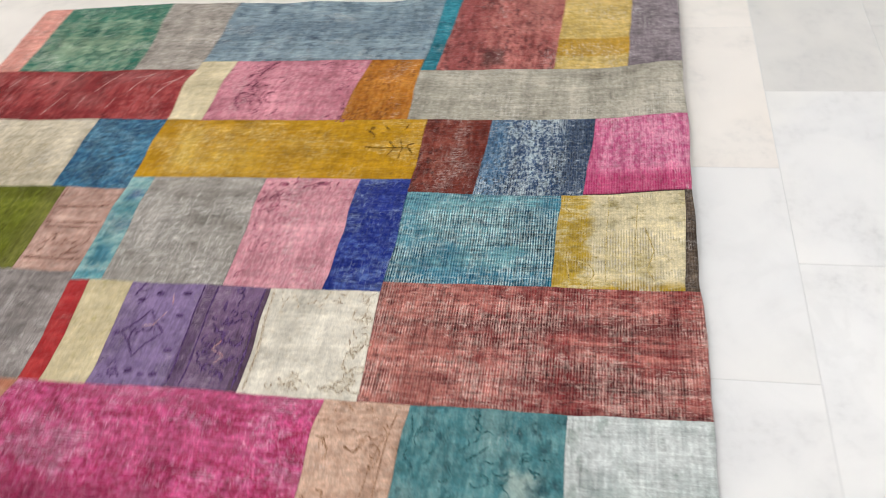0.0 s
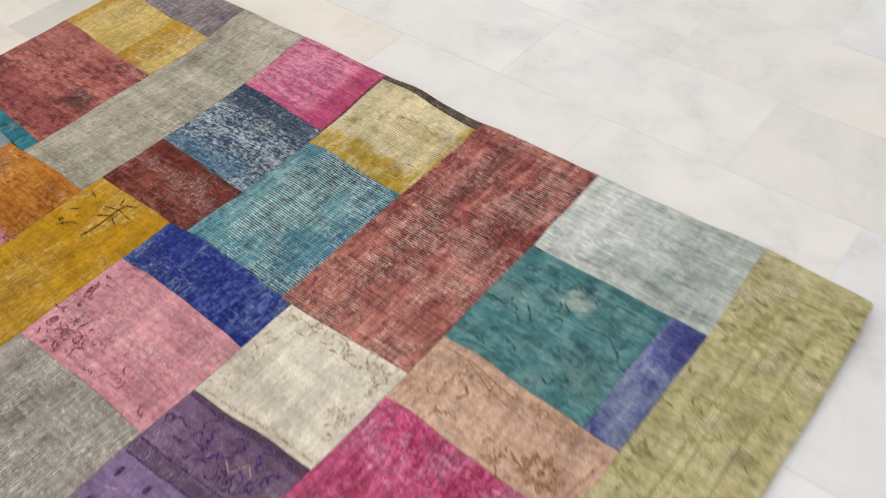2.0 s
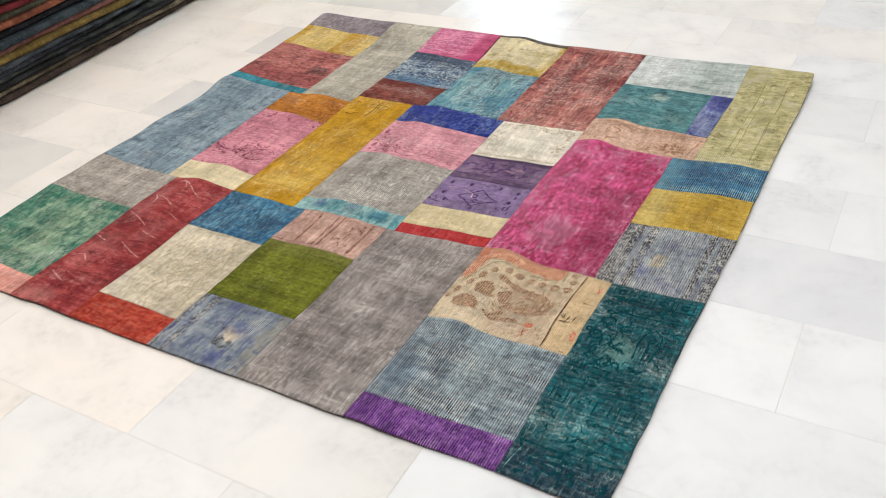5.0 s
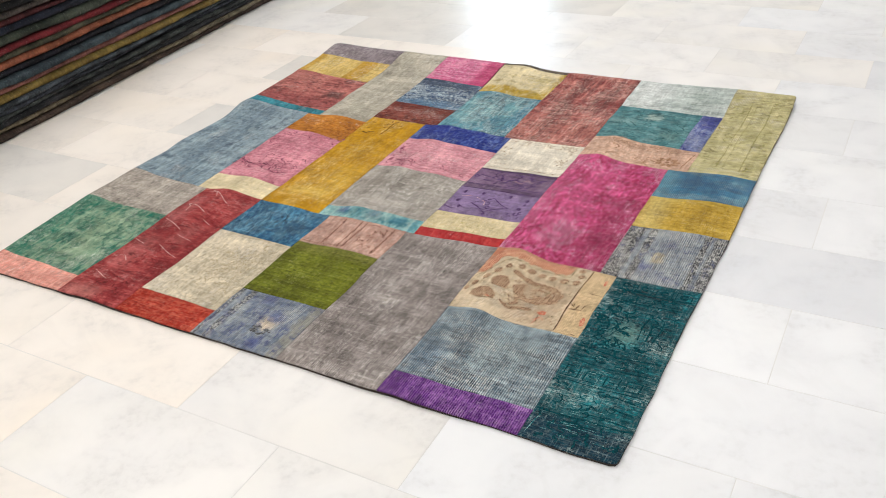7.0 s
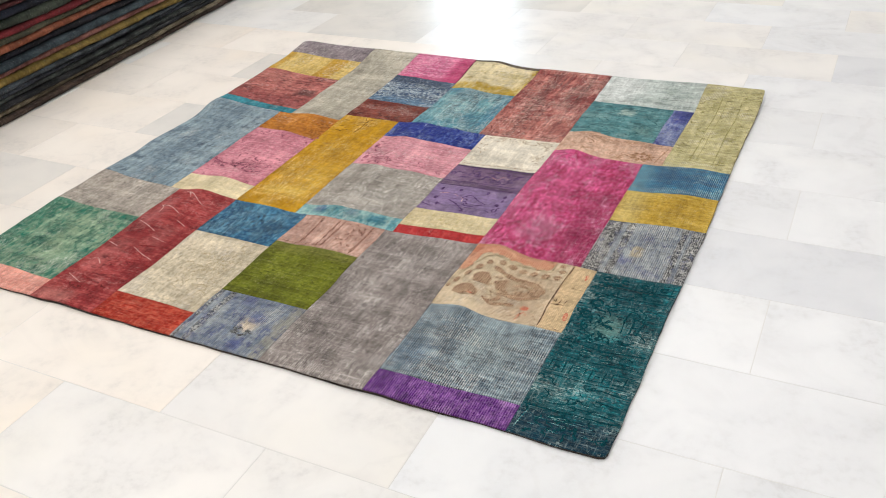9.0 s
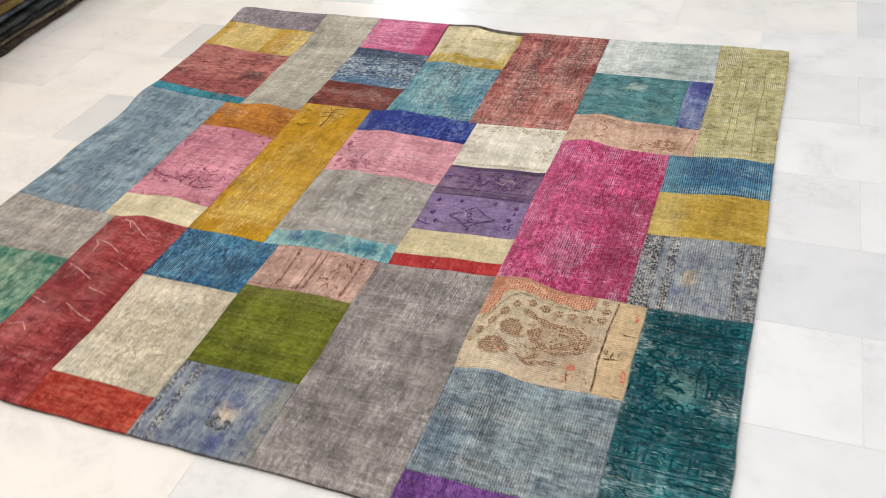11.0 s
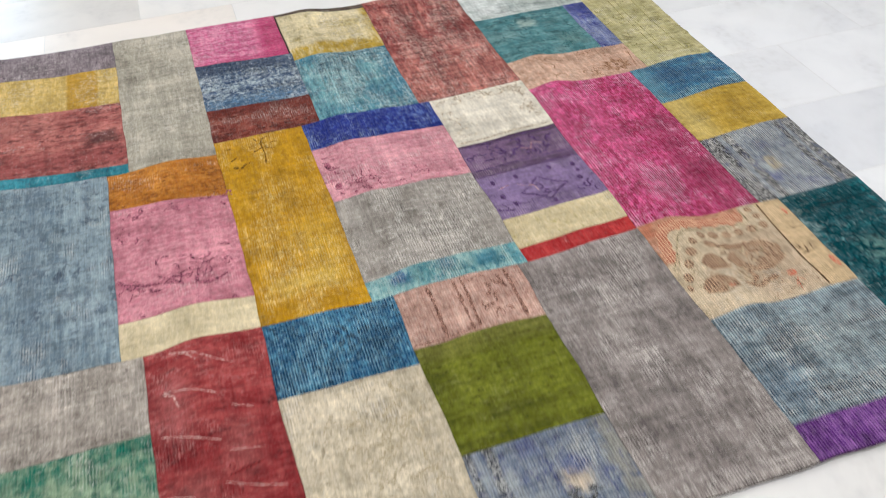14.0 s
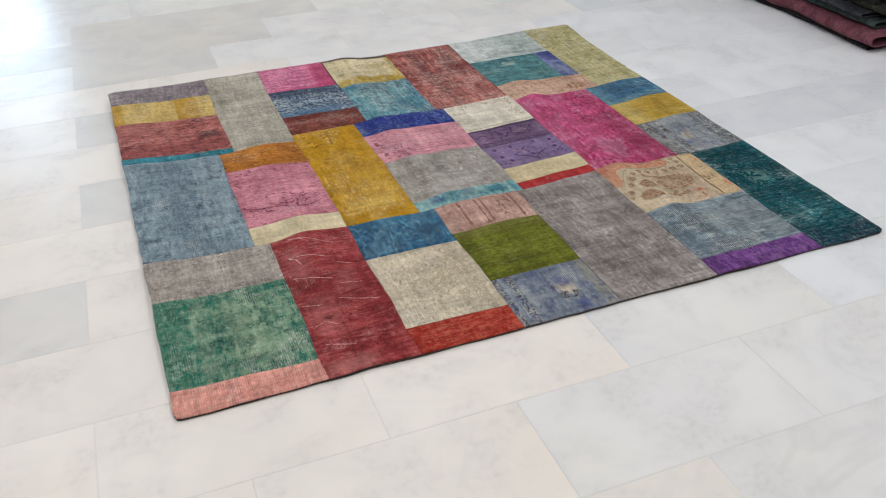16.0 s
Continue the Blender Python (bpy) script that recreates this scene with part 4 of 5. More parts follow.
figure(purple_patch, INK_VIOLET, [(diamond, 0.004), ([(1.165, 0.961), (1.424, 0.968)], 0.004), ([(1.165, 0.990), (1.424, 0.996)], 0.004), ([(1.165, 1.094), (1.424, 1.104)], 0.005)]
       + scrolls(8, 1.27, 1.32, 0.85, 0.89, 5, 0.014, 0.004) + scrolls(9, 1.18, 1.41, 1.01, 1.08, 40, 0.016, 0.0058) + scrolls(10, 1.17, 1.22, 0.80, 0.84, 5, 0.014, 0.004) + scrolls(11, 1.36, 1.42, 0.81, 0.85, 6, 0.014, 0.004),
       [(1.19, 0.93, 0.007, 0.011), (1.25, 0.935, 0.006, 0.009), (1.34, 0.94, 0.006, 0.010), (1.40, 0.93, 0.008, 0.010), (1.19, 0.87, 0.009, 0.009), (1.39, 0.875, 0.009, 0.009), (1.21, 0.835, 0.006, 0.010), (1.30, 0.812, 0.006, 0.008), (1.40, 0.905, 0.006, 0.008)])
INK_CREASE = inked("crease_white", D(224, 190, 182), D(160, 76, 76), 0.58)
figure(purple_patch, INK_CREASE, [([(1.24, 0.905), (1.275, 0.885), (1.28, 0.86)], 0.002), ([(1.30, 1.05), (1.33, 1.03), (1.345, 1.06), (1.365, 1.045)], 0.002), ([(1.19, 0.90), (1.22, 0.91)], 0.002)])
INK_UMBER = inked("figure_umber", D(96, 66, 56), D(206, 160, 142), 0.6)
figure(peach_patch, INK_UMBER, [([(0.928, 0.487), (0.930, 0.56), (0.927, 0.632)], 0.008), ([(0.985, 0.485), (0.984, 0.635)], 0.007), ([(1.000, 0.49), (1.002, 0.635)], 0.006), ([(1.098, 0.49), (1.100, 0.635)], 0.009), ([(0.862, 0.488), (0.98, 0.490)], 0.004)]
       + scrolls(12, 1.03, 1.08, 0.52, 0.62, 10, 0.016, 0.006) + scrolls(13, 1.01, 1.09, 0.50, 0.54, 4, 0.014, 0.004))
INK_STRAW = inked("figure_straw", D(110, 92, 48), D(204, 182, 120), 0.35)
figure(straw_patch, INK_STRAW, [([(0.865, 1.805), (1.12, 1.80)], 0.0016), ([(0.90, 1.865), (1.12, 1.86)], 0.0016), (arc(1.09, 1.735, 0.035, 20, 190, 1.2), 0.0035), (arc(0.90, 1.74, 0.03, 180, 330, 1.0), 0.003), ([(0.97, 1.88), (1.03, 1.90), (1.08, 1.885), (1.11, 1.90)], 0.003), ([(1.05, 1.72), (1.12, 1.73)], 0.003)])
INK_APR = inked("figure_tawny", D(128, 92, 66), D(204, 164, 136), 0.55)
flower = [leaf(1.716 + 0.031 * math.cos(a), 1.333 + 0.024 * math.sin(a), 0.013, 0.008, math.degrees(a)) for a in np.arange(0.2, 6.2, 0.7)]
figure(apricot_patch, INK_APR, [([(1.45, 1.432), (1.60, 1.420), (1.74, 1.425)], 0.003), ([(1.62, 1.41), (1.64, 1.435), (1.66, 1.41), (1.68, 1.435)], 0.003), ([(1.50, 1.425), (1.56, 1.405), (1.64, 1.395)], 0.0025), ([(1.765, 1.30), (1.775, 1.36), (1.783, 1.42)], 0.004)]
       + scrolls(14, 1.62, 1.665, 1.295, 1.35, 9, 0.016, 0.005) + scrolls(15, 1.45, 1.54, 1.31, 1.40, 12, 0.014, 0.004) + scrolls(16, 1.46, 1.72, 1.40, 1.435, 14, 0.014, 0.003), [(1.716, 1.333, 0.008, 0.007)], flower)
INK_POND = inked("figure_pond", D(28, 62, 66), D(82, 134, 138), 0.5)
figure(mid_teal_patch, INK_POND, scrolls(71, 1.45, 1.70, 1.47, 1.72, 34, 0.020, 0.0045) + [([(1.445, 1.572), (1.47, 1.590), (1.50, 1.583)], 0.005), ([(1.505, 1.606), (1.522, 1.588), (1.535, 1.570)], 0.006), ([(1.61, 1.62), (1.66, 1.632), (1.70, 1.60)], 0.004), ([(1.45, 1.46), (1.49, 1.470), (1.55, 1.462)], 0.004)])
INK_LEAF = meshed("figure_sepia", D(74, 42, 32), D(206, 172, 140), 1.0)
INK_RUST = meshed("border_rust", D(150, 48, 28), D(228, 186, 152), 1.0)
INK_LINE = inked("figure_dark_brown", D(70, 48, 36), D(200, 170, 130), 0.66)
INK_MOSS = inked("figure_moss", D(96, 88, 64), D(214, 194, 158), 0.5)
figure(tan_patch, INK_RUST, [([(1.462, 0.624), (1.500, 0.626), (1.570, 0.620), (1.664, 0.612)], 0.036), ([(1.462, 0.622), (1.454, 0.590), (1.447, 0.560), (1.440, 0.525)], 0.030)])
tan_dots = [(1.537, 0.578, 0.012, 0.012), (1.567, 0.575, 0.014, 0.012), (1.598, 0.569, 0.015, 0.011), (1.629, 0.567, 0.013, 0.012), (1.662, 0.566, 0.014, 0.012), (1.695, 0.567, 0.013, 0.012), (1.506, 0.561, 0.011, 0.012),
            (1.487, 0.532, 0.014, 0.014), (1.468, 0.503, 0.012, 0.013), (1.450, 0.469, 0.011, 0.014), (1.438, 0.441, 0.008, 0.010), (1.689, 0.625, 0.011, 0.009), (1.696, 0.598, 0.012, 0.009)]
medallion = [(1.528, 0.548), (1.560, 0.536), (1.602, 0.526), (1.645, 0.520), (1.674, 0.500), (1.668, 0.474), (1.640, 0.456), (1.605, 0.450), (1.578, 0.462), (1.566, 0.490), (1.576, 0.514)]
tan_fruit = [[(1.490, 0.493), (1.505, 0.508), (1.524, 0.512), (1.541, 0.492), (1.543, 0.462), (1.520, 0.460), (1.500, 0.464), (1.490, 0.493)],
             [(1.460, 0.430), (1.475, 0.447), (1.502, 0.448), (1.529, 0.424), (1.530, 0.404), (1.492, 0.396), (1.463, 0.411), (1.460, 0.430)]]
figure(tan_patch, INK_LEAF, [(medallion, 0.024), ([(1.598, 0.492), (1.612, 0.506), (1.640, 0.500), (1.656, 0.488), (1.640, 0.474), (1.612, 0.470)], 0.010), ([(1.575, 0.455), (1.584, 0.430), (1.570, 0.412)], 0.012), ([(1.545, 0.412), (1.575, 0.400), (1.60, 0.412), (1.63, 0.418)], 0.012)],
       tan_dots, tan_fruit)
INK_SEPIA = inked("figure_sepia_line", D(96, 66, 48), D(216, 188, 156), 0.46)
netting = [([(u - ru, v + 0.002), (u, v - 0.001), (u + ru, v + 0.001)], 0.005) for u, v, ru, rv in tan_dots] + [([(1.578 + 0.014 * i, 0.458 + 0.006 * (i % 2)), (1.586 + 0.014 * i, 0.49), (1.578 + 0.013 * i, 0.52)], 0.0026) for i in range(7)]
figure(tan_patch, INK_SEPIA, [(outline, 0.0026) for outline in tan_fruit] + [(medallion[2:] + [(1.602, 0.526)], 0.0028)] + netting + scrolls(63, 1.49, 1.68, 0.40, 0.54, 34, 0.016, 0.0036) + scrolls(64, 1.60, 1.70, 0.365, 0.43, 12, 0.014, 0.003), lift=0.0016)
figure(tan_patch, INK_MOSS, [([(1.434, 0.500), (1.455, 0.532), (1.470, 0.562), (1.486, 0.590), (1.506, 0.600), (1.570, 0.594), (1.668, 0.588)], 0.004), ([(1.668, 0.590), (1.670, 0.632)], 0.004), ([(1.448, 0.505), (1.463, 0.540)], 0.004)] + scrolls(61, 1.44, 1.70, 0.36, 0.56, 26, 0.010, 0.003), lift=0.0014)
figure(tan_patch, INK_LINE, [([(1.718, 0.634), (1.712, 0.493), (1.714, 0.356)], 0.004), ([(1.655, 0.40), (1.66, 0.375)], 0.002),
                             ([(1.719, 0.453), (1.752, 0.456)], 0.004), ([(1.716, 0.476), (1.727, 0.464), (1.724, 0.480)], 0.004), ([(1.738, 0.478), (1.736, 0.458)], 0.004), ([(1.753, 0.478), (1.750, 0.460)], 0.003), ([(1.742, 0.533), (1.775, 0.532)], 0.003), ([(1.755, 0.360), (1.772, 0.357)], 0.003)], lift=0.0016)
INK_CORAL = inked("figure_coral", D(196, 96, 78), D(220, 186, 148), 0.6)
figure(tan_patch, INK_CORAL, [([(1.650, 0.380), (1.664, 0.398), (1.676, 0.384)], 0.003), ([(1.660, 0.395), (1.652, 0.362)], 0.002)], [(1.660, 0.414, 0.016, 0.009), (1.768, 0.414, 0.007, 0.018), (1.766, 0.592, 0.005, 0.014), (1.512, 0.408, 0.010, 0.004)])
INK_DUST = inked("figure_dust_brown", D(128, 104, 82), D(220, 208, 184), 0.42)
figure(ivory_patch, INK_DUST, scrolls(51, 1.18, 1.41, 1.318, 1.338, 26, 0.016, 0.0045) + scrolls(52, 1.175, 1.20, 1.14, 1.31, 12, 0.012, 0.004) + scrolls(53, 1.385, 1.415, 1.14, 1.32, 16, 0.014, 0.004) + [([(1.168, 1.116), (1.25, 1.120), (1.34, 1.124), (1.42, 1.127)], 0.006)])
INK_OAT = inked("figure_oat", D(164, 148, 118), D(206, 194, 168), 0.5)
figure(oat_patch, INK_OAT, scrolls(41, 0.66, 0.81, 0.17, 0.40, 52, 0.017, 0.0045) + scrolls(42, 0.69, 0.78, 0.25, 0.34, 22, 0.014, 0.004))
INK_OLIVE = inked("figure_olive", D(104, 98, 56), D(180, 172, 112), 0.52)
figure(olive_patch, INK_OLIVE, [([(1.868, 1.34), (1.866, 1.60), (1.868, 1.90)], 0.0026), ([(1.886, 1.34), (1.886, 1.88)], 0.002), ([(1.938, 1.33), (1.937, 1.86)], 0.0026), ([(1.868, 1.90), (1.94, 1.90)], 0.003)] + scrolls(17, 1.81, 1.85, 1.33, 1.9, 16, 0.016, 0.004) + scrolls(18, 1.95, 1.985, 1.33, 1.9, 16, 0.014, 0.004) + scrolls(19, 1.895, 1.93, 1.35, 1.85, 10, 0.012, 0.003))
RND = random.Random(88)
INK_NIGHT = inked("figure_night_teal", D(0, 30, 40), D(0, 72, 80), 0.42)
frieze, panels = [], []
for i in range(4):
    u = 1.797 + 0.050 * i
    frieze += [([(u, 0.590), (u, 0.628), (u + 0.040, 0.629), (u + 0.040, 0.591), (u, 0.590)], 0.0022), (arc(u + 0.020, 0.610, 0.008, 20, 350, 1.0), 0.007)]
    u = 1.812 + 0.048 * i
    panels += [(arc(u, 0.303, 0.015, 10, 340, 0.8), 0.006), ([(u - 0.016, 0.218), (u - 0.015, 0.252), (u + 0.017, 0.253), (u + 0.016, 0.219), (u - 0.016, 0.218)], 0.0035), ([(u - 0.006, 0.236), (u + 0.008, 0.234)], 0.016)]
arch = [(1.915, 0.40), (1.912, 0.45), (1.918, 0.488), (1.936, 0.505), (1.955, 0.490), (1.958, 0.455), (1.950, 0.40)]
figure(teal_patch, INK_NIGHT, [([(1.785, 0.586), (1.90, 0.588), (1.995, 0.592)], 0.005), ([(1.785, 0.545), (1.88, 0.540), (1.995, 0.548)], 0.005), ([(1.785, 0.330), (1.90, 0.325), (1.995, 0.332)], 0.005), ([(1.785, 0.276), (1.995, 0.280)], 0.004), ([(1.785, 0.205), (1.995, 0.208)], 0.003), ([(1.785, 0.092), (1.995, 0.098)], 0.006),
                               (arch, 0.004), ([(1.934, 0.402), (1.936, 0.44), (1.934, 0.47)], 0.006), (arc(1.936, 0.474, 0.009, 0, 360, 1.2), 0.005), ([(1.915, 0.376), (1.935, 0.362), (1.955, 0.378)], 0.010), (arc(1.828, 0.500, 0.013, 0, 330, 1.0), 0.009), (arc(1.815, 0.445, 0.014, 40, 360, 1.0), 0.007)]
       + frieze + panels + scrolls(30, 1.80, 1.98, 0.552, 0.580, 22, 0.016, 0.005) + scrolls(31, 1.792, 1.885, 0.34, 0.535, 62, 0.017, 0.0052) + scrolls(33, 1.88, 1.985, 0.34, 0.535, 26, 0.016, 0.0036) + scrolls(32, 1.80, 1.98, 0.10, 0.20, 22, 0.017, 0.0045) + scrolls(34, 1.795, 1.98, 0.02, 0.08, 20, 0.016, 0.006)
       + [([(1.87 + 0.03 * (i % 3), 0.115 + 0.018 * i), (1.93, 0.119 + 0.018 * i), (1.985, 0.112 + 0.018 * i)], 0.004) for i in range(0, 5, 2)])
INK_FRAY = inked("fray_pale_teal", D(170, 208, 204), D(0, 100, 108), 0.38)
figure(teal_patch, INK_FRAY, [([(u, v), (u + w, v + 0.001)], 0.0016) for u, v, w in [(1.80 + 0.15 * RND.random(), 0.03 + 0.33 * RND.random() ** 1.3, 0.012 + 0.02 * RND.random()) for _ in range(70)]] + [([(1.874, 0.17), (1.876, 0.245)], 0.0018), ([(1.80, 0.075), (1.79, 0.015)], 0.002)], lift=0.0015)
INK_COAL = inked("figure_coal", D(34, 34, 38), D(150, 152, 152), 0.58)
figure(slate_patch, INK_COAL, scrolls(20, 1.005, 1.05, 0.062, 0.085, 7, 0.014, 0.005), [(1.012, 0.070, 0.016, 0.006), (1.045, 0.082, 0.010, 0.005)])
figure(red_patch, INK_CREASE, [([(0.40, 0.628), (0.44, 0.610), (0.49, 0.575), (0.52, 0.560)], 0.0028), ([(0.40, 0.622), (0.43, 0.612), (0.45, 0.585)], 0.004), ([(0.38, 0.53), (0.40, 0.515), (0.41, 0.48)], 0.003), ([(0.50, 0.46), (0.54, 0.445)], 0.002), ([(0.37, 0.20), (0.40, 0.215), (0.43, 0.19)], 0.002), ([(0.48, 0.36), (0.54, 0.35)], 0.002), ([(0.375, 0.535), (0.42, 0.520), (0.48, 0.492)], 0.003), ([(0.37, 0.43), (0.42, 0.41), (0.47, 0.385)], 0.003), ([(0.36, 0.30), (0.41, 0.285)], 0.0025), ([(0.46, 0.30), (0.52, 0.275), (0.56, 0.262)], 0.002), ([(0.38, 0.12), (0.45, 0.095)], 0.0025)])
INK_WINE = inked("figure_wine", D(70, 26, 28), D(150, 56, 56), 0.45)
figure(red_patch, INK_WINE, [([(0.425, 0.128), (0.450, 0.118), (0.478, 0.112)], 0.010), ([(0.420, 0.082), (0.436, 0.074), (0.462, 0.078), (0.482, 0.090)], 0.012), ([(0.505, 0.092), (0.520, 0.104), (0.540, 0.100)], 0.010), ([(0.510, 0.072), (0.526, 0.052), (0.552, 0.048)], 0.012), ([(0.470, 0.310), (0.500, 0.318), (0.530, 0.322)], 0.008), ([(0.50, 0.232), (0.525, 0.225)], 0.007)]
       + scrolls(21, 0.45, 0.56, 0.20, 0.34, 12, 0.013, 0.005) + scrolls(22, 0.41, 0.56, 0.05, 0.13, 6, 0.010, 0.004))

# ---- piles of folded rugs ----
def folded_rug(material, label, pile, x0, x1, y0, y1, z0, thick, seed, group):
    """A rug folded in two: a flattened loop in section, run along y, with wandering edges."""
    rnd = random.Random(seed)
    n_len, wall = 120, min(0.007, thick * 0.30)
    bm = bmesh.new()
    h = thick / 2
    arc = [math.radians(a) for a in range(-90, 91, 30)]
    loops = []
    for inner in (0, 1):
        r = h - wall * inner
        a = x0 + h + 0.004
        b = x1 - h - 0.004
        pts = [(b + r * math.cos(t) * 1.15, r * math.sin(t)) for t in arc] + [(a - r * math.cos(t) * 1.15, r * math.sin(t)) for t in reversed(arc)]
        loops.append(pts)
    rings = []
    for j in range(n_len + 1):
        y = y0 + (y1 - y0) * j / n_len
        dx = 0.018 * noise.noise((seed * 3.7, y * 1.6, 0)) + 0.010 * noise.noise((seed * 1.3, y * 6, 3)) + 0.004 * noise.noise((seed * 4.3, y * 17, 6))
        sag = z0 * 0.06 * noise.noise((0.3, y * 1.1, 8)) + 0.006 * noise.noise((seed * 0.35, y * 2.6, 8)) + 0.002 * noise.noise((seed * 0.9, y * 9, 2))
        squash = 0.94 + 0.34 * noise.noise((seed * 2.1, y * 2.4, 5)) + 0.16 * noise.noise((seed * 1.7, y * 11, 1))
        rings.append([[bm.verts.new((px + dx, y, z0 + h + sag + pz * squash)) for px, pz in pts] for pts in loops])
    m = len(loops[0])
    for a, b in zip(rings, rings[1:]):
        for i in range(m):
            k = (i + 1) % m
            bm.faces.new((a[0][i], a[0][k], b[0][k], b[0][i]))
            bm.faces.new((a[1][k], a[1][i], b[1][i], b[1][k]))
    for ends, flip in ((rings[0], False), (rings[-1], True)):
        for i in range(m):
            k = (i + 1) % m
            q = (ends[0][k], ends[0][i], ends[1][i], ends[1][k])
            bm.faces.new(q[::-1] if flip else q)
    ob = part("folded_rug", bm, material, None, label, smooth=True)
    ob.matrix_world = pile
    return tagged(ob, category="folded rug", group=group)


DARK_PILE = [
    ("brown black", (52, 42, 36), (70, 58, 50), 0.030), ("taupe", (88, 80, 66), (112, 102, 84), 0.020), ("black", (30, 30, 32), (48, 48, 50), 0.022),
    ("charcoal", (44, 46, 46), (66, 70, 68), 0.021), ("blue black", (36, 38, 44), (58, 62, 70), 0.021), ("charcoal blue", (48, 52, 56), (74, 80, 86), 0.022), ("olive gold", (126, 104, 50), (146, 124, 70), 0.030), ("dusty pink", (148, 98, 92), (166, 116, 106), 0.028),
    ("slate blue", (50, 62, 70), (78, 90, 96), 0.032), ("black", (24, 24, 30), (42, 42, 50), 0.030), ("terracotta", (148, 84, 60), (162, 100, 76), 0.030),
    ("olive grey", (72, 70, 56), (92, 88, 72), 0.026), ("dark red", (104, 28, 36), (124, 46, 50), 0.026), ("grey green", (54, 62, 54), (76, 82, 72), 0.042),
    ("navy black", (26, 28, 38), (44, 48, 62), 0.030), ("wine", (70, 30, 34), (92, 46, 48), 0.022), ("warm grey", (74, 68, 66), (100, 92, 86), 0.036),
    ("black", (26, 26, 28), (46, 44, 44), 0.030), ("brown grey", (64, 56, 54), (84, 74, 70), 0.036), ("charcoal", (40, 42, 46), (58, 60, 64), 0.034),
]
z = 0.001
for i, (word, a, b, th) in enumerate(DARK_PILE):
    rnd = random.Random(i)
    folded_rug(cloth("pile_" + word.replace(" ", "_"), D(*((0.95 if i < 6 else 0.80) * c for c in a)), D(*((1.18 if i < 6 else 1.0) * c for c in b))), word + " wool rug folded in a high pile", pose(-0.693, 0.0, 0, 0, 0, 4.6), -1.62 + rnd.uniform(-.03, .03), rnd.uniform(-0.012, 0.012) - 0.0008 * i, -0.75, 4.6, z, th, 11 + i, "pile of dark folded rugs")
    z += th * 1.0
PINK_PILE = [
    ("black", (30, 27, 29), (44, 40, 42), 0.024, 0.0, 0.035), ("mauve pink", (112, 62, 74), (132, 82, 92), 0.052, -0.012, 0.0), ("grey green", (52, 64, 62), (74, 84, 80), 0.034, 0.035, 0.07),
    ("charcoal", (44, 46, 50), (64, 66, 70), 0.026, 0.02, 0.13), ("olive black", (40, 42, 36), (60, 60, 50), 0.040, 0.065, 0.05), ("black", (30, 28, 30), (44, 42, 44), 0.030, 0.05, 0.09),
    ("raspberry", (132, 52, 76), (150, 78, 96), 0.040, 0.10, 0.02), ("grey", (56, 56, 56), (80, 80, 78), 0.034, 0.06, 0.08), ("wine", (80, 36, 46), (100, 54, 60), 0.034, 0.07, 0.05),
]
z = 0.001
for i, (word, a, b, th, dx, back) in enumerate(PINK_PILE):
    folded_rug(cloth("stack_" + word.replace(" ", "_"), D(*a), D(*b)), word + " wool rug folded in a low pile", pose(3.03, 1.13, 0, 0, 0, -2.0), dx, 1.25 + 0.03 * (i % 3), back, 2.1, z, th, 71 + i, "pile of folded rugs with a pink one")
    z += th

# ---- marble tiles ----
TILE_X, TILE_Y, JOINT = 0.597, 0.3015, 0.0017


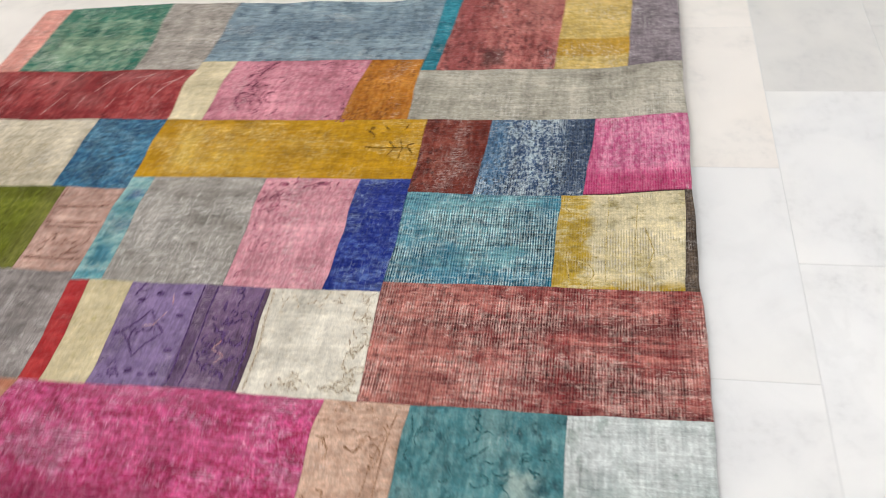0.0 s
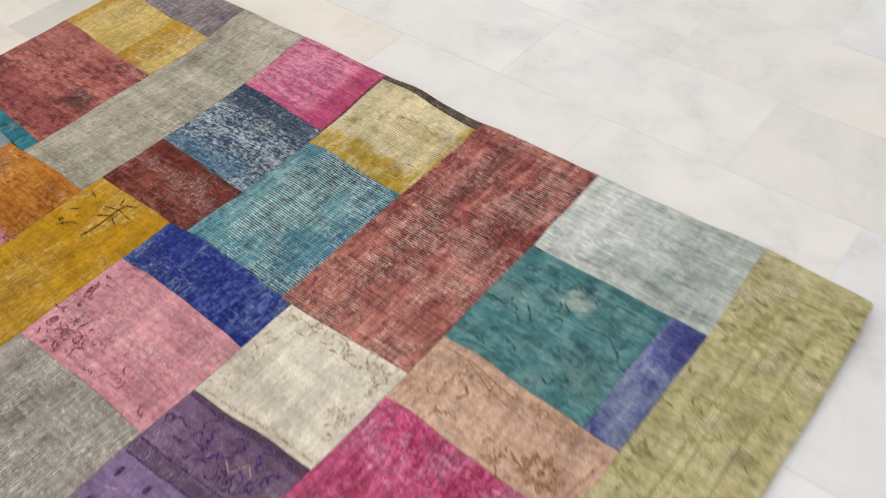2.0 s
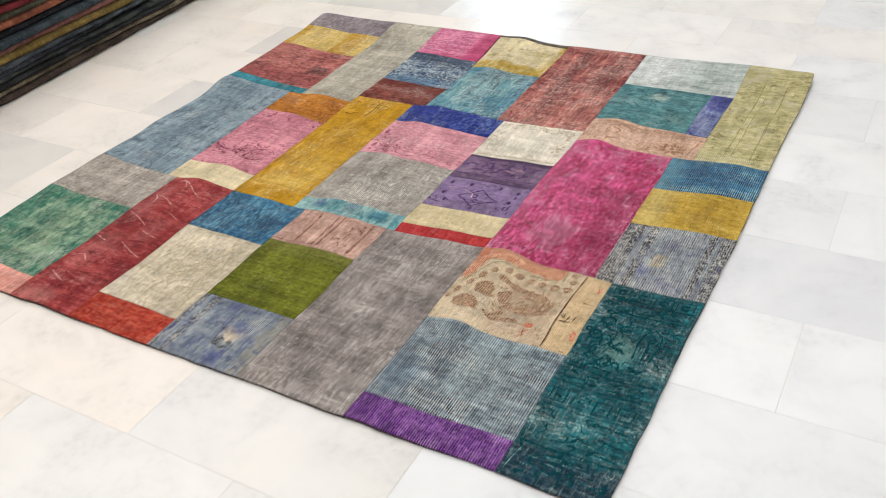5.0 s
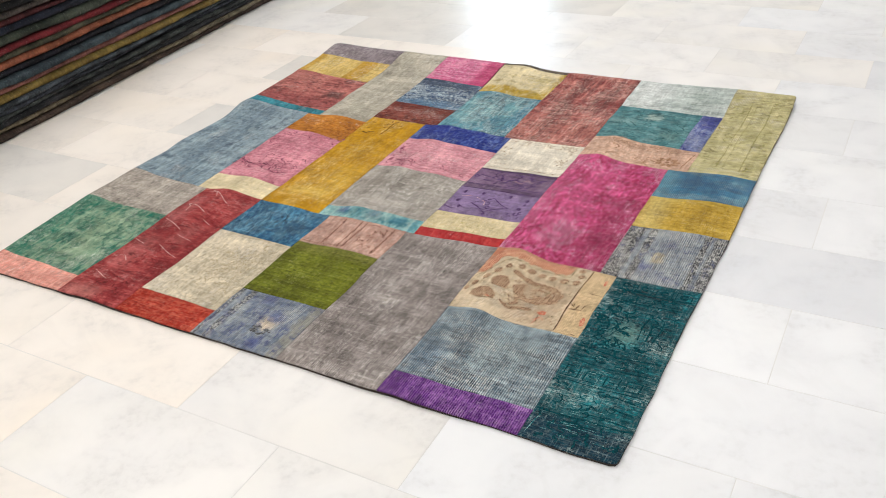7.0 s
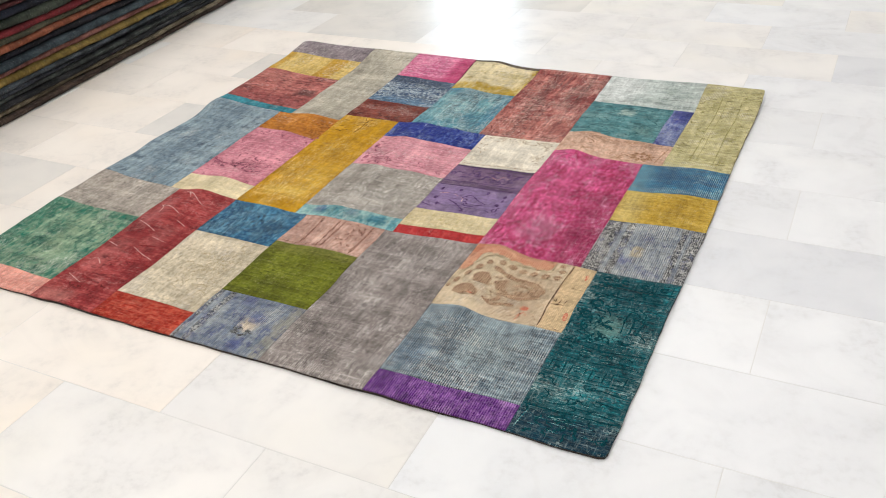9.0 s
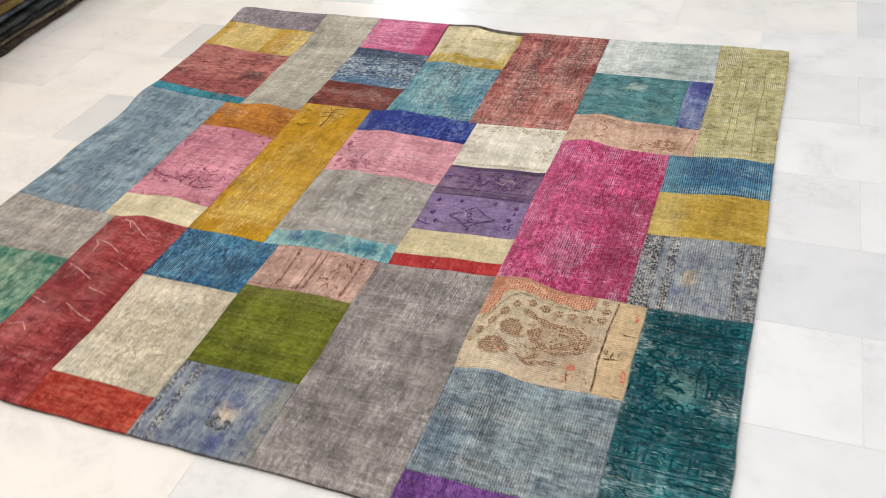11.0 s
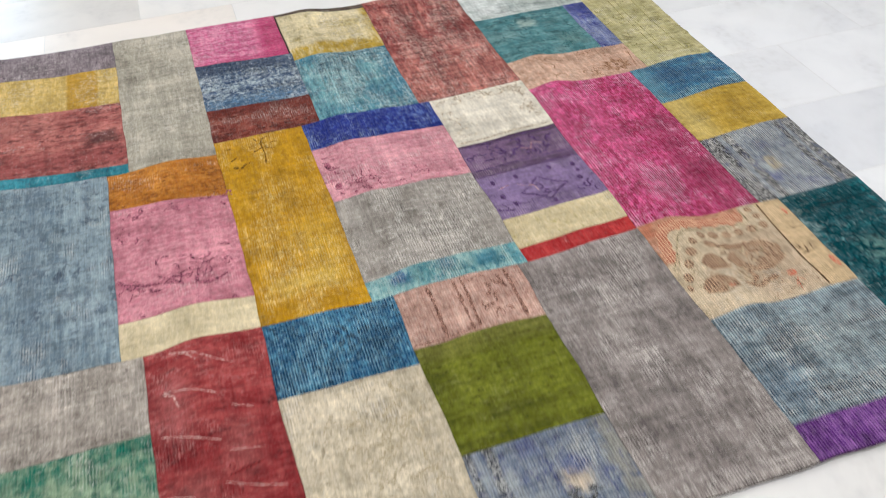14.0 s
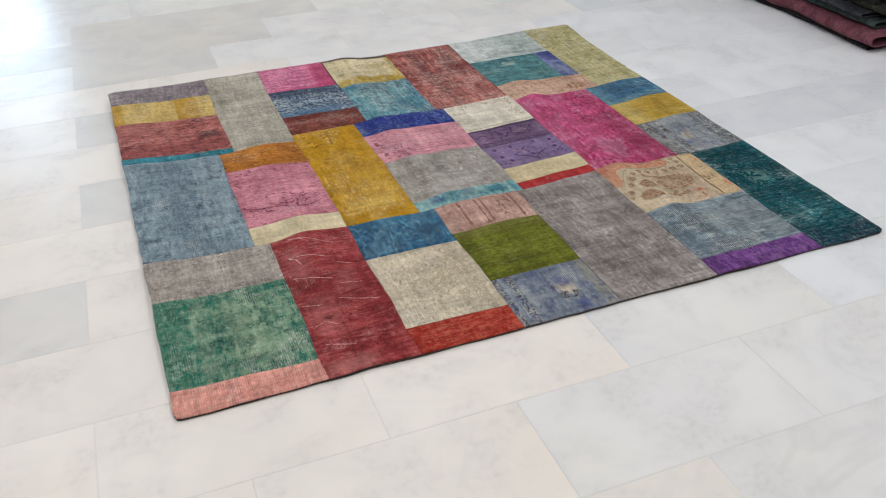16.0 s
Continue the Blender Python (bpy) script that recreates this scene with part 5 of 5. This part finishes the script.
def tile_mesh(name, material):
    bm = bmesh.new()
    hx, hy, c = (TILE_X - JOINT) / 2, (TILE_Y - JOINT) / 2, 0.0005
    rings = [[bm.verts.new(p) for p in ((-x, -y, zz), (x, -y, zz), (x, y, zz), (-x, y, zz))] for x, y, zz in ((hx, hy, -0.004), (hx, hy, -c), (hx - c, hy - c, 0.0))]
    for a, b in zip(rings, rings[1:]):
        for i in range(4):
            k = (i + 1) % 4
            bm.faces.new((a[i], a[k], b[k], b[i]))
    bm.faces.new(rings[-1])
    me = bpy.data.meshes.new(name)
    bm.to_mesh(me)
    bm.free()
    me.materials.append(material)
    return me


TILES = [tile_mesh("tile", m) for m in (MARBLE_WHITE, MARBLE_CREAM_WARM_LIT, MARBLE_GREY, MARBLE_COOL_LIT, MARBLE_GREY_COOL_LIT)]
GREY_AT = {(-1, 2), (3, 3), (4, 3), (0, 4), (0, 6), (0, 8), (-1, 9), (0, 9), (0, 10), (1, 10), (4, 8)}
rnd = random.Random(5)
rest = bmesh.new()
for j in range(-17, 18):
    for i in range(-6, 11):
        cx = -0.17 + TILE_X * (i + 0.5) + (0.5 * TILE_X if j % 2 else 0.0)
        cy = -0.23 + TILE_Y * (j + 0.5)
        pick = rnd.random()
        if not (ROOM_X0 - 0.2 < cx < ROOM_X1 and ROOM_Y0 < cy < ROOM_Y1):
            continue
        if -1.0 < cx < 3.9 and -1.3 < cy < 4.4:
            # left tiles warm, right tiles cool for the light's tint; others at random
            kind = (2 if cx < 1.75 else 4) if (i, j) in GREY_AT else (1 if pick < (1.0 if cx < 0.75 and cy < 2.2 else 0.3 if cy < 2.6 else 0.0) else 0) if cx < 1.75 else (3 if pick < (1.0 if cy < 2.2 else 0.5) else 0)
            ob = new("tile", TILES[kind])
            ob.location = (cx, cy, 0)
            ob.parent = floor
        else:
            hx, hy = (TILE_X - JOINT) / 2, (TILE_Y - JOINT) / 2
            v = [rest.verts.new((cx + sx * hx, cy + sy * hy, zz)) for zz in (-0.004, 0.0) for sx, sy in ((-1, -1), (1, -1), (1, 1), (-1, 1))]
            rest.faces.new(v[4:])
            for a in range(4):
                b = (a + 1) % 4
                rest.faces.new((v[a], v[b], v[b + 4], v[a + 4]))
tagged(part("far_tiles", rest, MARBLE_WHITE, floor), kind="stuff")
